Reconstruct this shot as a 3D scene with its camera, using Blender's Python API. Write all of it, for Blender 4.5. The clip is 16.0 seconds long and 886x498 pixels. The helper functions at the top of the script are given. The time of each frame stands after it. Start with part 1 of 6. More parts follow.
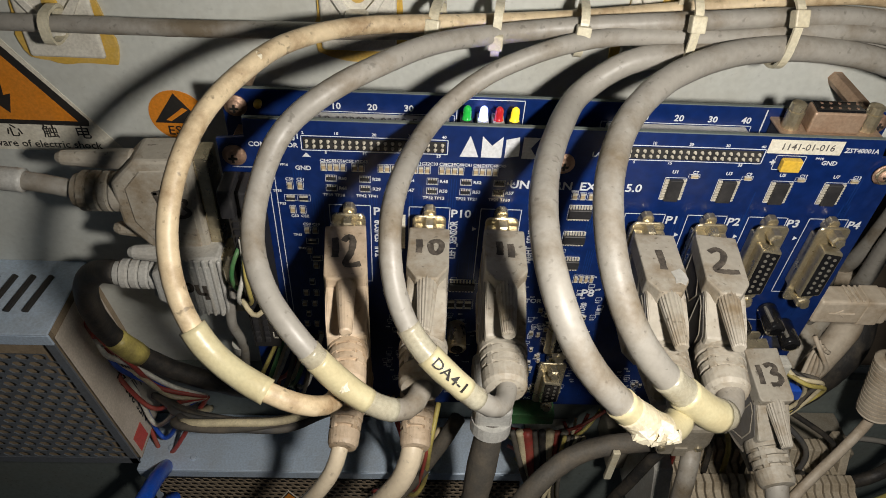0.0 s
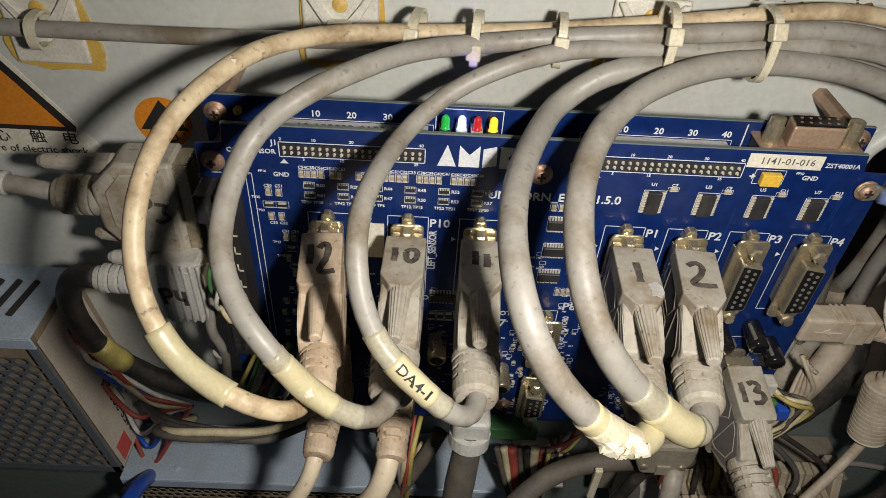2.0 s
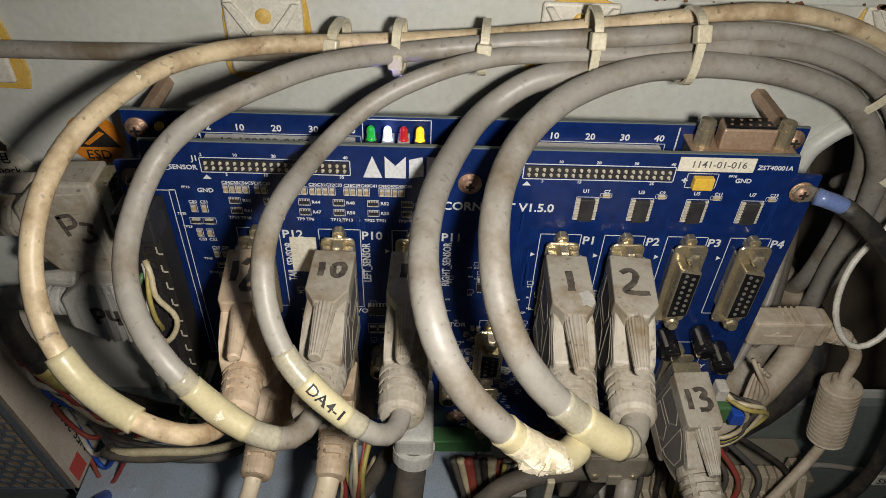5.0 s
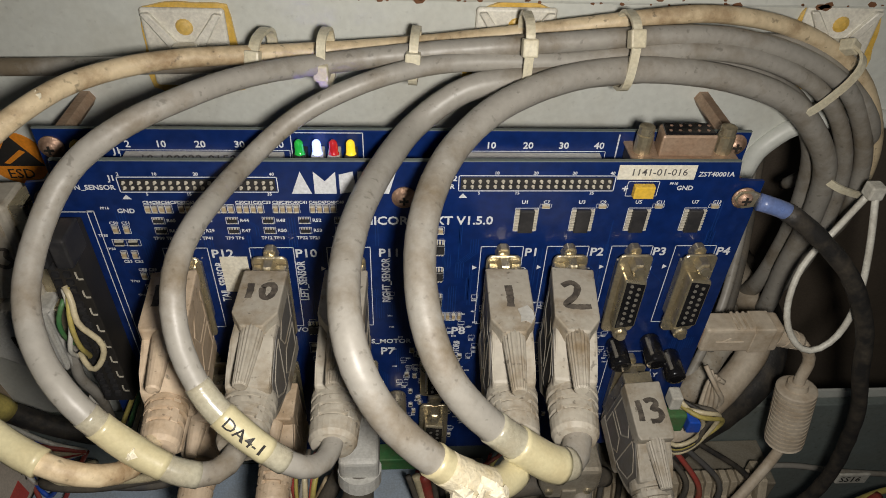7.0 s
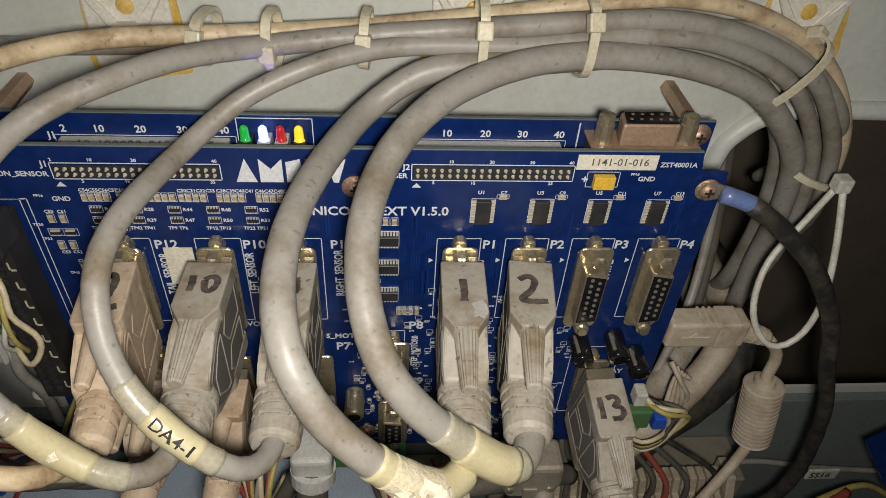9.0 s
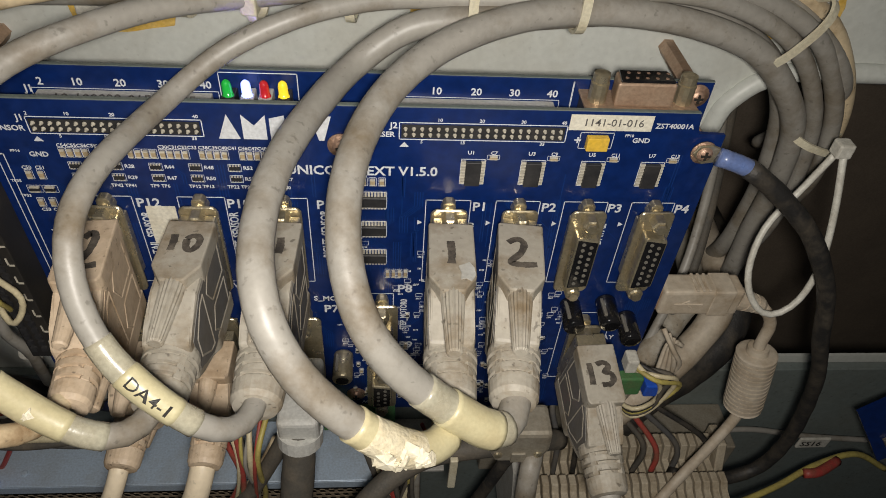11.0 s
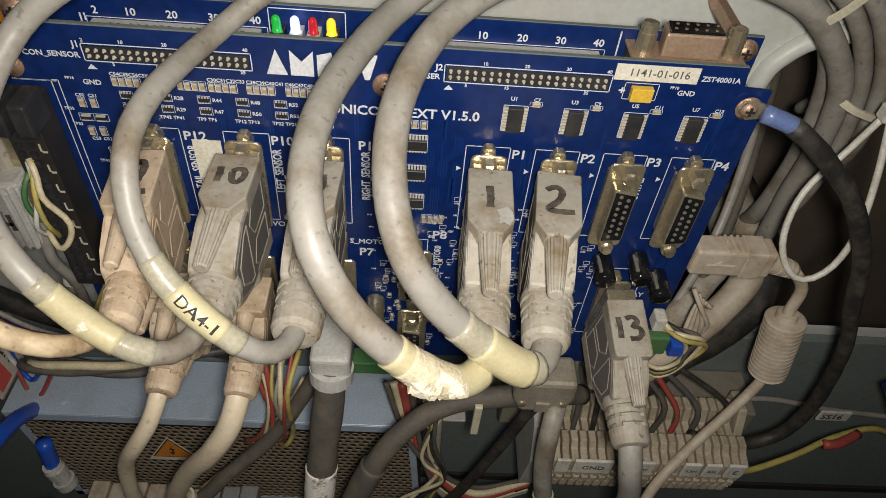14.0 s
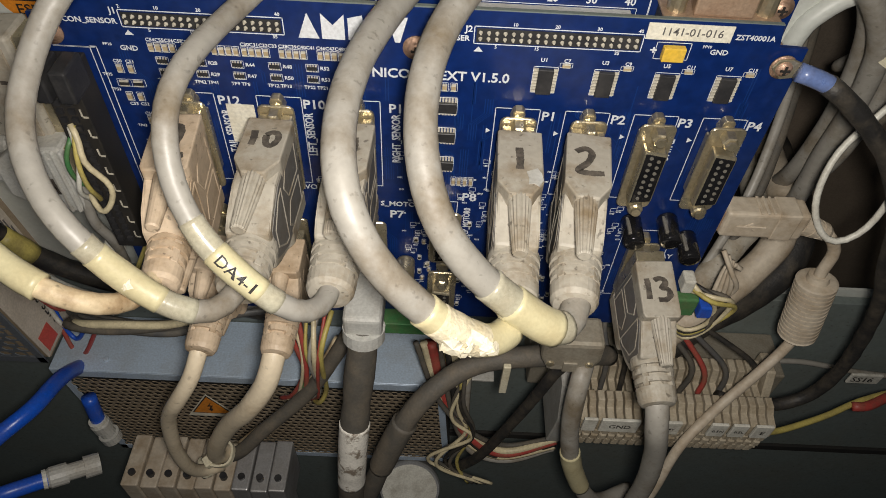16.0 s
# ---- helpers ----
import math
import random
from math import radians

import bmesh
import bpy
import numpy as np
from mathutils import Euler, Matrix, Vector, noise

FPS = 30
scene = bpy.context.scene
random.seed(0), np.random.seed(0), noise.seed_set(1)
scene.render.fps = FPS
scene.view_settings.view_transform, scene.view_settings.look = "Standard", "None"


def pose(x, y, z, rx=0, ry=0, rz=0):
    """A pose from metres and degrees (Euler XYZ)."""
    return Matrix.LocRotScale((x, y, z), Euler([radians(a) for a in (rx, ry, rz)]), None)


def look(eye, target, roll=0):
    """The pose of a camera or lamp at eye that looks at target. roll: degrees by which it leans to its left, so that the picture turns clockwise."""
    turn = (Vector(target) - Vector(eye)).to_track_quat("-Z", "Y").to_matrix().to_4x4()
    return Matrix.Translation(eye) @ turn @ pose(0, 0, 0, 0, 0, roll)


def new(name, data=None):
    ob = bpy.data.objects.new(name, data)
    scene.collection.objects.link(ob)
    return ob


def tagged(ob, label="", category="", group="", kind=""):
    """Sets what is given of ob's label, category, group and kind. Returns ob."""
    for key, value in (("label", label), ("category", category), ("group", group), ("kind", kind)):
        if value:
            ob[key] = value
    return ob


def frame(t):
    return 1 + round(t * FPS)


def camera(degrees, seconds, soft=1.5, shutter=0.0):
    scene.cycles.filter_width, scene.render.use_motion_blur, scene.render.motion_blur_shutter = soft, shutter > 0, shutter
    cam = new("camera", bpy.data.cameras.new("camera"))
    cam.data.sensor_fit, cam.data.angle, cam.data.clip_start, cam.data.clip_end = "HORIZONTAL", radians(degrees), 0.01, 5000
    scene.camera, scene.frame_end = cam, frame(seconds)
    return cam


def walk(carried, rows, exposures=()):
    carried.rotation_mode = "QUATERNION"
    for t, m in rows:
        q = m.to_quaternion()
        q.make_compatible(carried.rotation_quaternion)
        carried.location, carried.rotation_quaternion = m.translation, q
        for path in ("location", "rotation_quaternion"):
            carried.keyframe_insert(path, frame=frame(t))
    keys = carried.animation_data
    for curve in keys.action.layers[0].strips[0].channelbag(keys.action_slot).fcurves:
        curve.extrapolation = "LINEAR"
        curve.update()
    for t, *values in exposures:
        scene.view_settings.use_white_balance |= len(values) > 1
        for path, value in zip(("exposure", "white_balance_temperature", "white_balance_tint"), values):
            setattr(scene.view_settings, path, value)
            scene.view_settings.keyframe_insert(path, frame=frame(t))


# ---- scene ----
cam = camera(65.7, 16.0, soft=0.9)
PATH = [
    (0, (-0.009, 0.005, 0.201), (0.076, 1.48, -1.148), 3.8),
    (0.5, (-0.008, 0.003, 0.198), (0.081, 1.508, -1.116), 5.0),
    (1, (-0.005, 0.003, 0.198), (0.072, 1.516, -1.107), 4.7),
    (1.5, (-0.001, 0.003, 0.198), (0.067, 1.517, -1.108), 4.4),
    (2, (0.003, 0.003, 0.198), (0.058, 1.517, -1.108), 4.0),
    (2.5, (0.005, 0.003, 0.198), (0.049, 1.516, -1.109), 3.6),
    (3, (0.009, 0.003, 0.198), (0.049, 1.521, -1.104), 3.4),
    (5.5, (0.03, 0.011, 0.198), (0.104, 1.534, -1.097), 2.5),
    (6, (0.033, 0.014, 0.197), (0.131, 1.533, -1.101), 2.7),
    (6.5, (0.038, 0.016, 0.198), (0.137, 1.535, -1.099), 2.2),
    (7, (0.042, 0.018, 0.197), (0.165, 1.539, -1.096), 2.7),
    (7.5, (0.046, 0.02, 0.196), (0.18, 1.539, -1.098), 2.8),
    (8, (0.049, 0.022, 0.195), (0.197, 1.54, -1.098), 3.3),
    (8.5, (0.051, 0.022, 0.194), (0.207, 1.537, -1.103), 3.7),
    (8.7, (0.052, 0.023, 0.193), (0.213, 1.534, -1.107), 3.9),
    (11, (0.058, 0.026, 0.187), (0.219, 1.468, -1.189), 4.8),
    (11.5, (0.058, 0.026, 0.187), (0.217, 1.457, -1.202), 4.9),
    (12, (0.057, 0.025, 0.186), (0.205, 1.45, -1.208), 5.0),
    (12.5, (0.057, 0.024, 0.186), (0.196, 1.446, -1.214), 5.0),
    (13, (0.055, 0.022, 0.184), (0.181, 1.43, -1.23), 5.4),
    (13.5, (0.054, 0.019, 0.183), (0.169, 1.415, -1.244), 5.8),
    (14, (0.053, 0.018, 0.183), (0.153, 1.399, -1.261), 5.9),
    (14.5, (0.052, 0.016, 0.183), (0.129, 1.372, -1.286), 5.8),
    (15, (0.052, 0.016, 0.183), (0.116, 1.352, -1.304), 5.3),
    (15.5, (0.052, 0.015, 0.184), (0.087, 1.346, -1.309), 4.2),
    (16, (0.052, 0.015, 0.185), (0.078, 1.317, -1.333), 3.6),
]
EXPOSURES = [(0.0, 0.06), (3.0, -0.04), (5.5, -0.25), (8.5, -0.34), (12.5, -0.20), (16.0, 0.0)]
walk(cam, [(t, look(eye, target, roll)) for t, eye, target, roll in PATH], EXPOSURES)

# ---- light: the torch beside the lens, and a dim workshop ----
world = bpy.data.worlds.new("workshop")
scene.world = world
world.use_nodes = True
world.node_tree.nodes["Background"].inputs[0].default_value = (0.75, 0.85, 1.0, 1)
world.node_tree.nodes["Background"].inputs[1].default_value = 0.020
torch = new("torch", bpy.data.lights.new("torch", "SPOT"))
torch.data.energy = 3.35
torch.data.color = (1.0, 0.935, 0.855)
torch.data.shadow_soft_size = 0.009
torch.data.spot_size = radians(160)
torch.data.spot_blend = 1.0
blue_light = new("blue_indicator_light", bpy.data.lights.new("blue_indicator_light", "SPOT"))
blue_light.data.energy = 0.012
blue_light.data.color = (0.22, 0.20, 1.0)
blue_light.data.shadow_soft_size = 0.001
blue_light.data.spot_size = radians(70)
blue_light.data.spot_blend = 0.8
blue_light.matrix_world = look((0.0143, 0.2138, 0.0788), (0.0160, 0.2280, 0.0980))
torch.matrix_world = look((0.060, 0.008, 0.192), (0.056, 0.21, -0.085))


# ---- materials ----
def mat(name, color, rough=0.5, metal=0.0, dirt=(0.16, 0.12, 0.07), amount=0.35, scale=60.0, bump=0.15, fine=900.0, vary=0.12,
        spec=0.5, coat=0.0, emit=0.0, clear=0.0, span=(0.42, 0.75), specks=0.0):
    """A painted, moulded or metal surface with fine grain, blotches of dirt and a little relief."""
    m = bpy.data.materials.new(name)
    m.use_nodes = True
    nt = m.node_tree
    b = nt.nodes["Principled BSDF"]
    b.inputs["Metallic"].default_value = metal
    b.inputs["Specular IOR Level"].default_value = spec
    b.inputs["Coat Weight"].default_value = coat
    co = nt.nodes.new("ShaderNodeTexCoord")
    info = nt.nodes.new("ShaderNodeObjectInfo")
    shift = nt.nodes.new("ShaderNodeVectorMath")
    shift.operation = "ADD"
    nt.links.new(co.outputs["Object"], shift.inputs[0])
    nt.links.new(info.outputs["Random"], shift.inputs[1])
    big = nt.nodes.new("ShaderNodeTexNoise")
    big.inputs["Scale"].default_value, big.inputs["Detail"].default_value, big.inputs["Roughness"].default_value = scale, 6, 0.65
    small = nt.nodes.new("ShaderNodeTexNoise")
    small.inputs["Scale"].default_value, small.inputs["Detail"].default_value = fine, 3
    nt.links.new(shift.outputs[0], big.inputs["Vector"])
    nt.links.new(shift.outputs[0], small.inputs["Vector"])
    ramp = nt.nodes.new("ShaderNodeMapRange")
    ramp.inputs[1].default_value, ramp.inputs[2].default_value = span
    ramp.inputs[3].default_value, ramp.inputs[4].default_value = 0.0, amount
    nt.links.new(big.outputs["Fac"], ramp.inputs[0])
    mix = nt.nodes.new("ShaderNodeMix")
    mix.data_type = "RGBA"
    mix.inputs[6].default_value, mix.inputs[7].default_value = (*color, 1), (*dirt, 1)
    nt.links.new(ramp.outputs[0], mix.inputs[0])
    tone = nt.nodes.new("ShaderNodeMapRange")
    tone.inputs[3].default_value, tone.inputs[4].default_value = 1 - vary, 1 + vary
    tone.inputs[1].default_value, tone.inputs[2].default_value = 0.3, 0.7
    nt.links.new(small.outputs["Fac"], tone.inputs[0])
    mul = nt.nodes.new("ShaderNodeVectorMath")
    mul.operation = "SCALE"
    nt.links.new(mix.outputs[2], mul.inputs[0])
    if specks:
        spot = nt.nodes.new("ShaderNodeTexNoise")
        spot.inputs["Scale"].default_value, spot.inputs["Detail"].default_value = 430, 2
        nt.links.new(shift.outputs[0], spot.inputs["Vector"])
        cut_off = nt.nodes.new("ShaderNodeMapRange")
        cut_off.inputs[1].default_value, cut_off.inputs[2].default_value = 0.64, 0.74
        cut_off.inputs[4].default_value = specks
        nt.links.new(spot.outputs["Fac"], cut_off.inputs[0])
        over = nt.nodes.new("ShaderNodeMix")
        over.data_type = "RGBA"
        over.inputs[7].default_value = (0.05, 0.04, 0.028, 1)
        nt.links.new(cut_off.outputs[0], over.inputs[0])
        nt.links.new(mix.outputs[2], over.inputs[6])
        nt.links.new(over.outputs[2], mul.inputs[0])
    nt.links.new(tone.outputs[0], mul.inputs["Scale"])
    nt.links.new(mul.outputs[0], b.inputs["Base Color"])
    rr = nt.nodes.new("ShaderNodeMapRange")
    rr.inputs[3].default_value, rr.inputs[4].default_value = rough, min(1.0, rough + 0.3)
    nt.links.new(ramp.outputs[0], rr.inputs[0])
    nt.links.new(rr.outputs[0], b.inputs["Roughness"])
    if bump:
        bu = nt.nodes.new("ShaderNodeBump")
        bu.inputs["Strength"].default_value, bu.inputs["Distance"].default_value = bump, 0.0004
        add = nt.nodes.new("ShaderNodeMath")
        nt.links.new(big.outputs["Fac"], add.inputs[0])
        nt.links.new(small.outputs["Fac"], add.inputs[1])
        nt.links.new(add.outputs[0], bu.inputs["Height"])
        nt.links.new(bu.outputs[0], b.inputs["Normal"])
    if emit:
        b.inputs["Emission Color"].default_value = (*color, 1)
        b.inputs["Emission Strength"].default_value = emit
    b.inputs["Transmission Weight"].default_value = clear
    return m


BROWN, RUST, SOOT = (0.20, 0.145, 0.08), (0.20, 0.08, 0.03), (0.03, 0.026, 0.02)
PAINT = mat("cream_grey_paint", (0.56, 0.58, 0.54), 0.45, amount=0.30, scale=16, span=(0.48, 0.75), specks=0.12, dirt=(0.30, 0.25, 0.16), vary=0.05, fine=400)
RUSTY = mat("rust", (0.16, 0.07, 0.03), 0.8, amount=0.5, scale=300, dirt=(0.08, 0.04, 0.02))
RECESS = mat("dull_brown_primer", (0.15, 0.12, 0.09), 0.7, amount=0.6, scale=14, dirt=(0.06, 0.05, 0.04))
FLANK = mat("dark_grey_side_panel", (0.165, 0.16, 0.155), 0.5, amount=0.7, scale=50, dirt=(0.16, 0.13, 0.09), bump=0.12, vary=0.07, fine=500)
GREEN_PAINT = mat("dull_green_grey_paint", (0.17, 0.20, 0.19), 0.5, specks=0.4, amount=0.3, scale=18, vary=0.08, fine=400)
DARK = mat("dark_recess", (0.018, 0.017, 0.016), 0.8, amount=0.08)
CABLE = mat("grey_cable_jacket", (0.31, 0.295, 0.262), 0.44, amount=0.85, scale=34, span=(0.47, 0.68), specks=0.38, dirt=(0.14, 0.105, 0.06), bump=0.12, vary=0.07, fine=420)
CLEAN_CREAM = mat("clean_cream_jacket", (0.70, 0.60, 0.44), 0.45, amount=0.45, scale=70, span=(0.5, 0.7), specks=0.3, dirt=(0.34, 0.24, 0.13), vary=0.06, fine=420)
CREAM_CABLE = mat("yellowed_cable_jacket", (0.60, 0.49, 0.32), 0.45, amount=0.85, scale=60, span=(0.47, 0.68), specks=0.55, dirt=(0.24, 0.15, 0.07), vary=0.10, fine=420)
BLACK_CABLE = mat("dusty_black_rubber", (0.022, 0.021, 0.02), 0.55, amount=0.42, scale=110, dirt=(0.16, 0.13, 0.09), bump=0.5)
BROWN_CABLE = mat("dusty_dark_grey_rubber", (0.085, 0.078, 0.066), 0.65, amount=0.6, scale=70, dirt=(0.20, 0.16, 0.11), bump=0.5)
SLEEVE = mat("yellowed_shrink_sleeve", (0.55, 0.50, 0.31), 0.34, amount=0.6, scale=70, dirt=(0.40, 0.32, 0.17), vary=0.06, coat=0.3)
CLEAR_SLEEVE = mat("clear_shrink_end", (0.40, 0.38, 0.29), 0.22, amount=0.5, scale=80, dirt=(0.26, 0.2, 0.12), coat=0.5)
TAPE = mat("torn_paper_tape", (0.60, 0.54, 0.39), 0.7, amount=0.6, scale=220, dirt=(0.48, 0.38, 0.2), bump=1.0)
HOOD = mat("grey_beige_plastic", (0.39, 0.36, 0.30), 0.55, amount=0.9, scale=55, span=(0.46, 0.68), specks=0.6, dirt=(0.20, 0.145, 0.08), bump=0.16, vary=0.08, fine=500)
HOOD_CREAM = mat("pinkish_beige_plastic", (0.56, 0.445, 0.32), 0.52, amount=0.8, scale=55, span=(0.46, 0.68), specks=0.6, dirt=(0.29, 0.19, 0.10), bump=0.16, vary=0.08, fine=500)
BEIGE = mat("dusty_beige_plastic", (0.52, 0.455, 0.36), 0.5, amount=0.8, scale=70, dirt=(0.26, 0.18, 0.10), bump=0.16, vary=0.08, fine=500)
FLAKE = mat("cream_paper", (0.72, 0.67, 0.52), 0.75, amount=0.4, scale=300, dirt=(0.55, 0.45, 0.25), bump=0.5)
PEEL = mat("peeling_white_tape", (0.74, 0.71, 0.64), 0.6, amount=0.9, scale=110, span=(0.52, 0.60), dirt=(0.16, 0.12, 0.08), bump=0.6)
HOOD_WHITE = mat("grey_white_plastic", (0.48, 0.48, 0.45), 0.45, amount=0.45, scale=50, dirt=(0.25, 0.2, 0.13))
INK = mat("black_marker_ink", (0.060, 0.052, 0.045), 0.7, bump=0, spec=0.2, amount=0.6, scale=260, dirt=(0.25, 0.215, 0.17))
PCB = mat("blue_solder_mask", (0.0036, 0.0185, 0.108), 0.30, amount=0.30, scale=26, dirt=(0.03, 0.045, 0.10), bump=0.05, vary=0.18, coat=0.1, fine=300)
PCB_EDGE = mat("fibreglass_edge", (0.14, 0.17, 0.16), 0.7, amount=0.3)
SILK = mat("white_silkscreen", (0.66, 0.68, 0.70), 0.6, amount=0.25, scale=90, dirt=(0.3, 0.33, 0.38), bump=0)
PAD = mat("tinned_pad", (0.70, 0.66, 0.55), 0.4, metal=0.25, amount=0.4)
GLOSS = mat("glossy_black_plastic", (0.008, 0.008, 0.009), 0.16, amount=0.2, scale=150, dirt=(0.06, 0.055, 0.05), bump=0.1, coat=0.7)
CHIP = mat("black_epoxy", (0.022, 0.022, 0.024), 0.45, amount=0.35, scale=120, dirt=(0.09, 0.085, 0.08))
CERAMIC = mat("tan_ceramic", (0.42, 0.33, 0.2), 0.4, amount=0.2)
YELLOW_CAP = mat("yellow_tantalum", (0.72, 0.46, 0.05), 0.4, amount=0.3, scale=120, dirt=(0.5, 0.35, 0.12))
TIN = mat("dull_contact_tin", (0.20, 0.19, 0.165), 0.4, metal=0.2, amount=0.4)
NICKEL = mat("tarnished_nickel", (0.62, 0.55, 0.39), 0.27, metal=0.8, amount=0.5, scale=120, dirt=(0.24, 0.17, 0.07), bump=0.3)
BRASS = mat("rusty_brass", (0.42, 0.30, 0.21), 0.48, metal=0.4, amount=0.6, scale=140, dirt=(0.24, 0.13, 0.07), bump=0.4)
COPPER_SCREW = mat("corroded_screw", (0.50, 0.33, 0.24), 0.45, metal=0.6, amount=0.6, scale=300, dirt=(0.3, 0.18, 0.1), bump=0.6)
STEEL = mat("galvanised_sheet", (0.50, 0.61, 0.74), 0.42, metal=0.2, amount=0.35, scale=45, dirt=(0.30, 0.27, 0.2), bump=0.12)
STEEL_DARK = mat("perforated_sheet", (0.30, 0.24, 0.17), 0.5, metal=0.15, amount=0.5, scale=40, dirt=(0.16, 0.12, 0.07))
LABEL = mat("aluminium_label", (0.56, 0.50, 0.42), 0.5, metal=0.0, amount=0.35, scale=50)
WHITE_LABEL = mat("white_sticker", (0.72, 0.69, 0.58), 0.5, amount=0.35, scale=130, dirt=(0.5, 0.43, 0.28), bump=0)
ORANGE = mat("orange_sticker", (0.70, 0.24, 0.02), 0.45, amount=0.25, scale=70, dirt=(0.42, 0.2, 0.05), bump=0)
BLACK_PRINT = mat("black_print", (0.018, 0.017, 0.016), 0.55, amount=0.1, bump=0)
GREY_PRINT = mat("grey_print", (0.12, 0.115, 0.11), 0.55, amount=0.1, bump=0)
RED = mat("red_plastic", (0.40, 0.06, 0.05), 0.45, amount=0.75, scale=120)
RED_PRINT = mat("red_print", (0.60, 0.09, 0.07), 0.5, amount=0.2, bump=0)
BLUE = mat("blue_hose", (0.01, 0.09, 0.55), 0.3, amount=0.25, scale=80)
PALE_BLUE = mat("pale_blue_boot", (0.12, 0.19, 0.42), 0.25, amount=0.4, coat=0.4)
GREEN = mat("green_plastic", (0.06, 0.20, 0.07), 0.45, amount=0.6, scale=120)
YELLOW_WIRE = mat("yellow_wire", (0.50, 0.42, 0.12), 0.45, amount=0.6, scale=120)
WHITE_WIRE = mat("white_wire", (0.66, 0.65, 0.58), 0.4, amount=0.5, scale=120)
CREAM_WIRE = mat("cream_wire", (0.66, 0.58, 0.38), 0.4, amount=0.4, scale=120)
TIE = mat("yellowed_nylon_tie", (0.62, 0.58, 0.44), 0.35, amount=0.45, scale=150, dirt=(0.42, 0.33, 0.17), coat=0.2)
MOUNT = mat("white_nylon_mount", (0.70, 0.68, 0.60), 0.4, amount=0.3, scale=80)
GLUE = mat("amber_glue", (0.62, 0.40, 0.08), 0.3, amount=0.5, scale=120, dirt=(0.75, 0.6, 0.3), coat=0.4)
LED_RED = mat("red_lens", (0.55, 0.02, 0.03), 0.15, amount=0.05, coat=0.6)
LED_GREEN = mat("green_lens", (0.02, 0.45, 0.06), 0.15, amount=0.05, coat=0.6, emit=0.12)
LED_YELLOW = mat("yellow_lens", (0.75, 0.55, 0.03), 0.15, amount=0.05, coat=0.6, emit=0.9)
LED_BLUE = mat("lit_blue_lens", (0.34, 0.42, 1.0), 0.12, amount=0.0, coat=0.6, emit=2.6)
LED_HOT = mat("lit_red_chip", (1.0, 0.08, 0.16), 0.3, amount=0.0, emit=3.0)
TRACE = mat("buried_copper_track", (0.006, 0.034, 0.165), 0.3, amount=0.3, scale=26, dirt=(0.03, 0.05, 0.11), bump=0.0, coat=0.1)
# dusty fill; light caught behind the vent holes is put into this tan
LIT_INSIDE = mat("lit_dusty_tan_inside", (0.30, 0.235, 0.16), 0.7, amount=0.6, scale=60)
# the front's shade under grazing light is put into this dark colour
SHADED_SHEET = mat("shaded_blue_sheet", (0.15, 0.168, 0.19), 0.42, metal=0.2, amount=0.4, scale=40, dirt=(0.12, 0.10, 0.075))
RELAY = mat("terminal_grey", (0.44, 0.385, 0.29), 0.55, amount=0.9, scale=70, dirt=(0.20, 0.145, 0.08))
DARK_WIRE = mat("dark_grey_insulation", (0.085, 0.085, 0.085), 0.5, amount=0.55, scale=80, dirt=(0.2, 0.17, 0.12))
DULL_STEEL = mat("dull_brown_steel", (0.33, 0.30, 0.24), 0.45, metal=0.3, amount=0.5, scale=90)
ALU = mat("valve_aluminium", (0.50, 0.50, 0.50), 0.4, metal=0.6, amount=0.45, scale=60)


# ---- mesh helpers ----
def finish(bm, material, smooth=False):
    me = bpy.data.meshes.new("m")
    bmesh.ops.recalc_face_normals(bm, faces=bm.faces)
    for f in bm.faces:
        f.smooth = smooth
    bm.to_mesh(me)
    bm.free()
    me.materials.append(material)
    return me


def part(name, bm, material, parent, label="", smooth=False, at=None):
    """One mesh object under a thing or a part (or top-level, with no parent)."""
    ob = new(name, bm if isinstance(bm, bpy.types.Mesh) else finish(bm, material, smooth))
    if parent is not None:
        ob.parent = parent
        ob.matrix_parent_inverse = parent.matrix_basis.inverted() if at is None else Matrix()
    if at is not None:
        ob.matrix_basis = at
    if label:
        ob["label"] = label
    return ob


def thing(name, place, label, category, group="", kind=""):
    """An empty at a thing's base, whose parts are given in world places."""
    ob = new(name)
    ob.empty_display_size = 0.005
    ob.matrix_basis = Matrix.Translation(place)
    return tagged(ob, label, category, group, kind)


def box(x0, x1, y0, y1, z0, z1, bevel=0.0, seg=2, bm=None):
    bm = bm or bmesh.new()
    c = Vector(((x0 + x1) / 2, (y0 + y1) / 2, (z0 + z1) / 2))
    g = bmesh.ops.create_cube(bm, size=1.0)
    for v in g["verts"]:
        v.co = Vector((v.co.x * (x1 - x0), v.co.y * (y1 - y0), v.co.z * (z1 - z0))) + c
    if bevel:
        es = list({e for v in g["verts"] for e in v.link_edges})
        bmesh.ops.bevel(bm, geom=es, offset=bevel, segments=seg, affect="EDGES", profile=0.5)
    return bm


def rod(a, b, r0, r1=None, n=16, bm=None, caps=True):
    """A straight round bar or cone from a to b."""
    bm = bm or bmesh.new()
    a, b = Vector(a), Vector(b)
    r1 = r0 if r1 is None else r1
    q = (b - a).to_track_quat("Z", "Y").to_matrix()
    rings = []
    for p, r in ((a, r0), (b, r1)):
        rings.append([bm.verts.new(p + q @ Vector((r * math.cos(k * math.tau / n), r * math.sin(k * math.tau / n), 0))) for k in range(n)])
    for k in range(n):
        bm.faces.new((rings[0][k], rings[0][(k + 1) % n], rings[1][(k + 1) % n], rings[1][k]))
    if caps:
        bm.faces.new(rings[0][::-1])
        bm.faces.new(rings[1])
    return bm


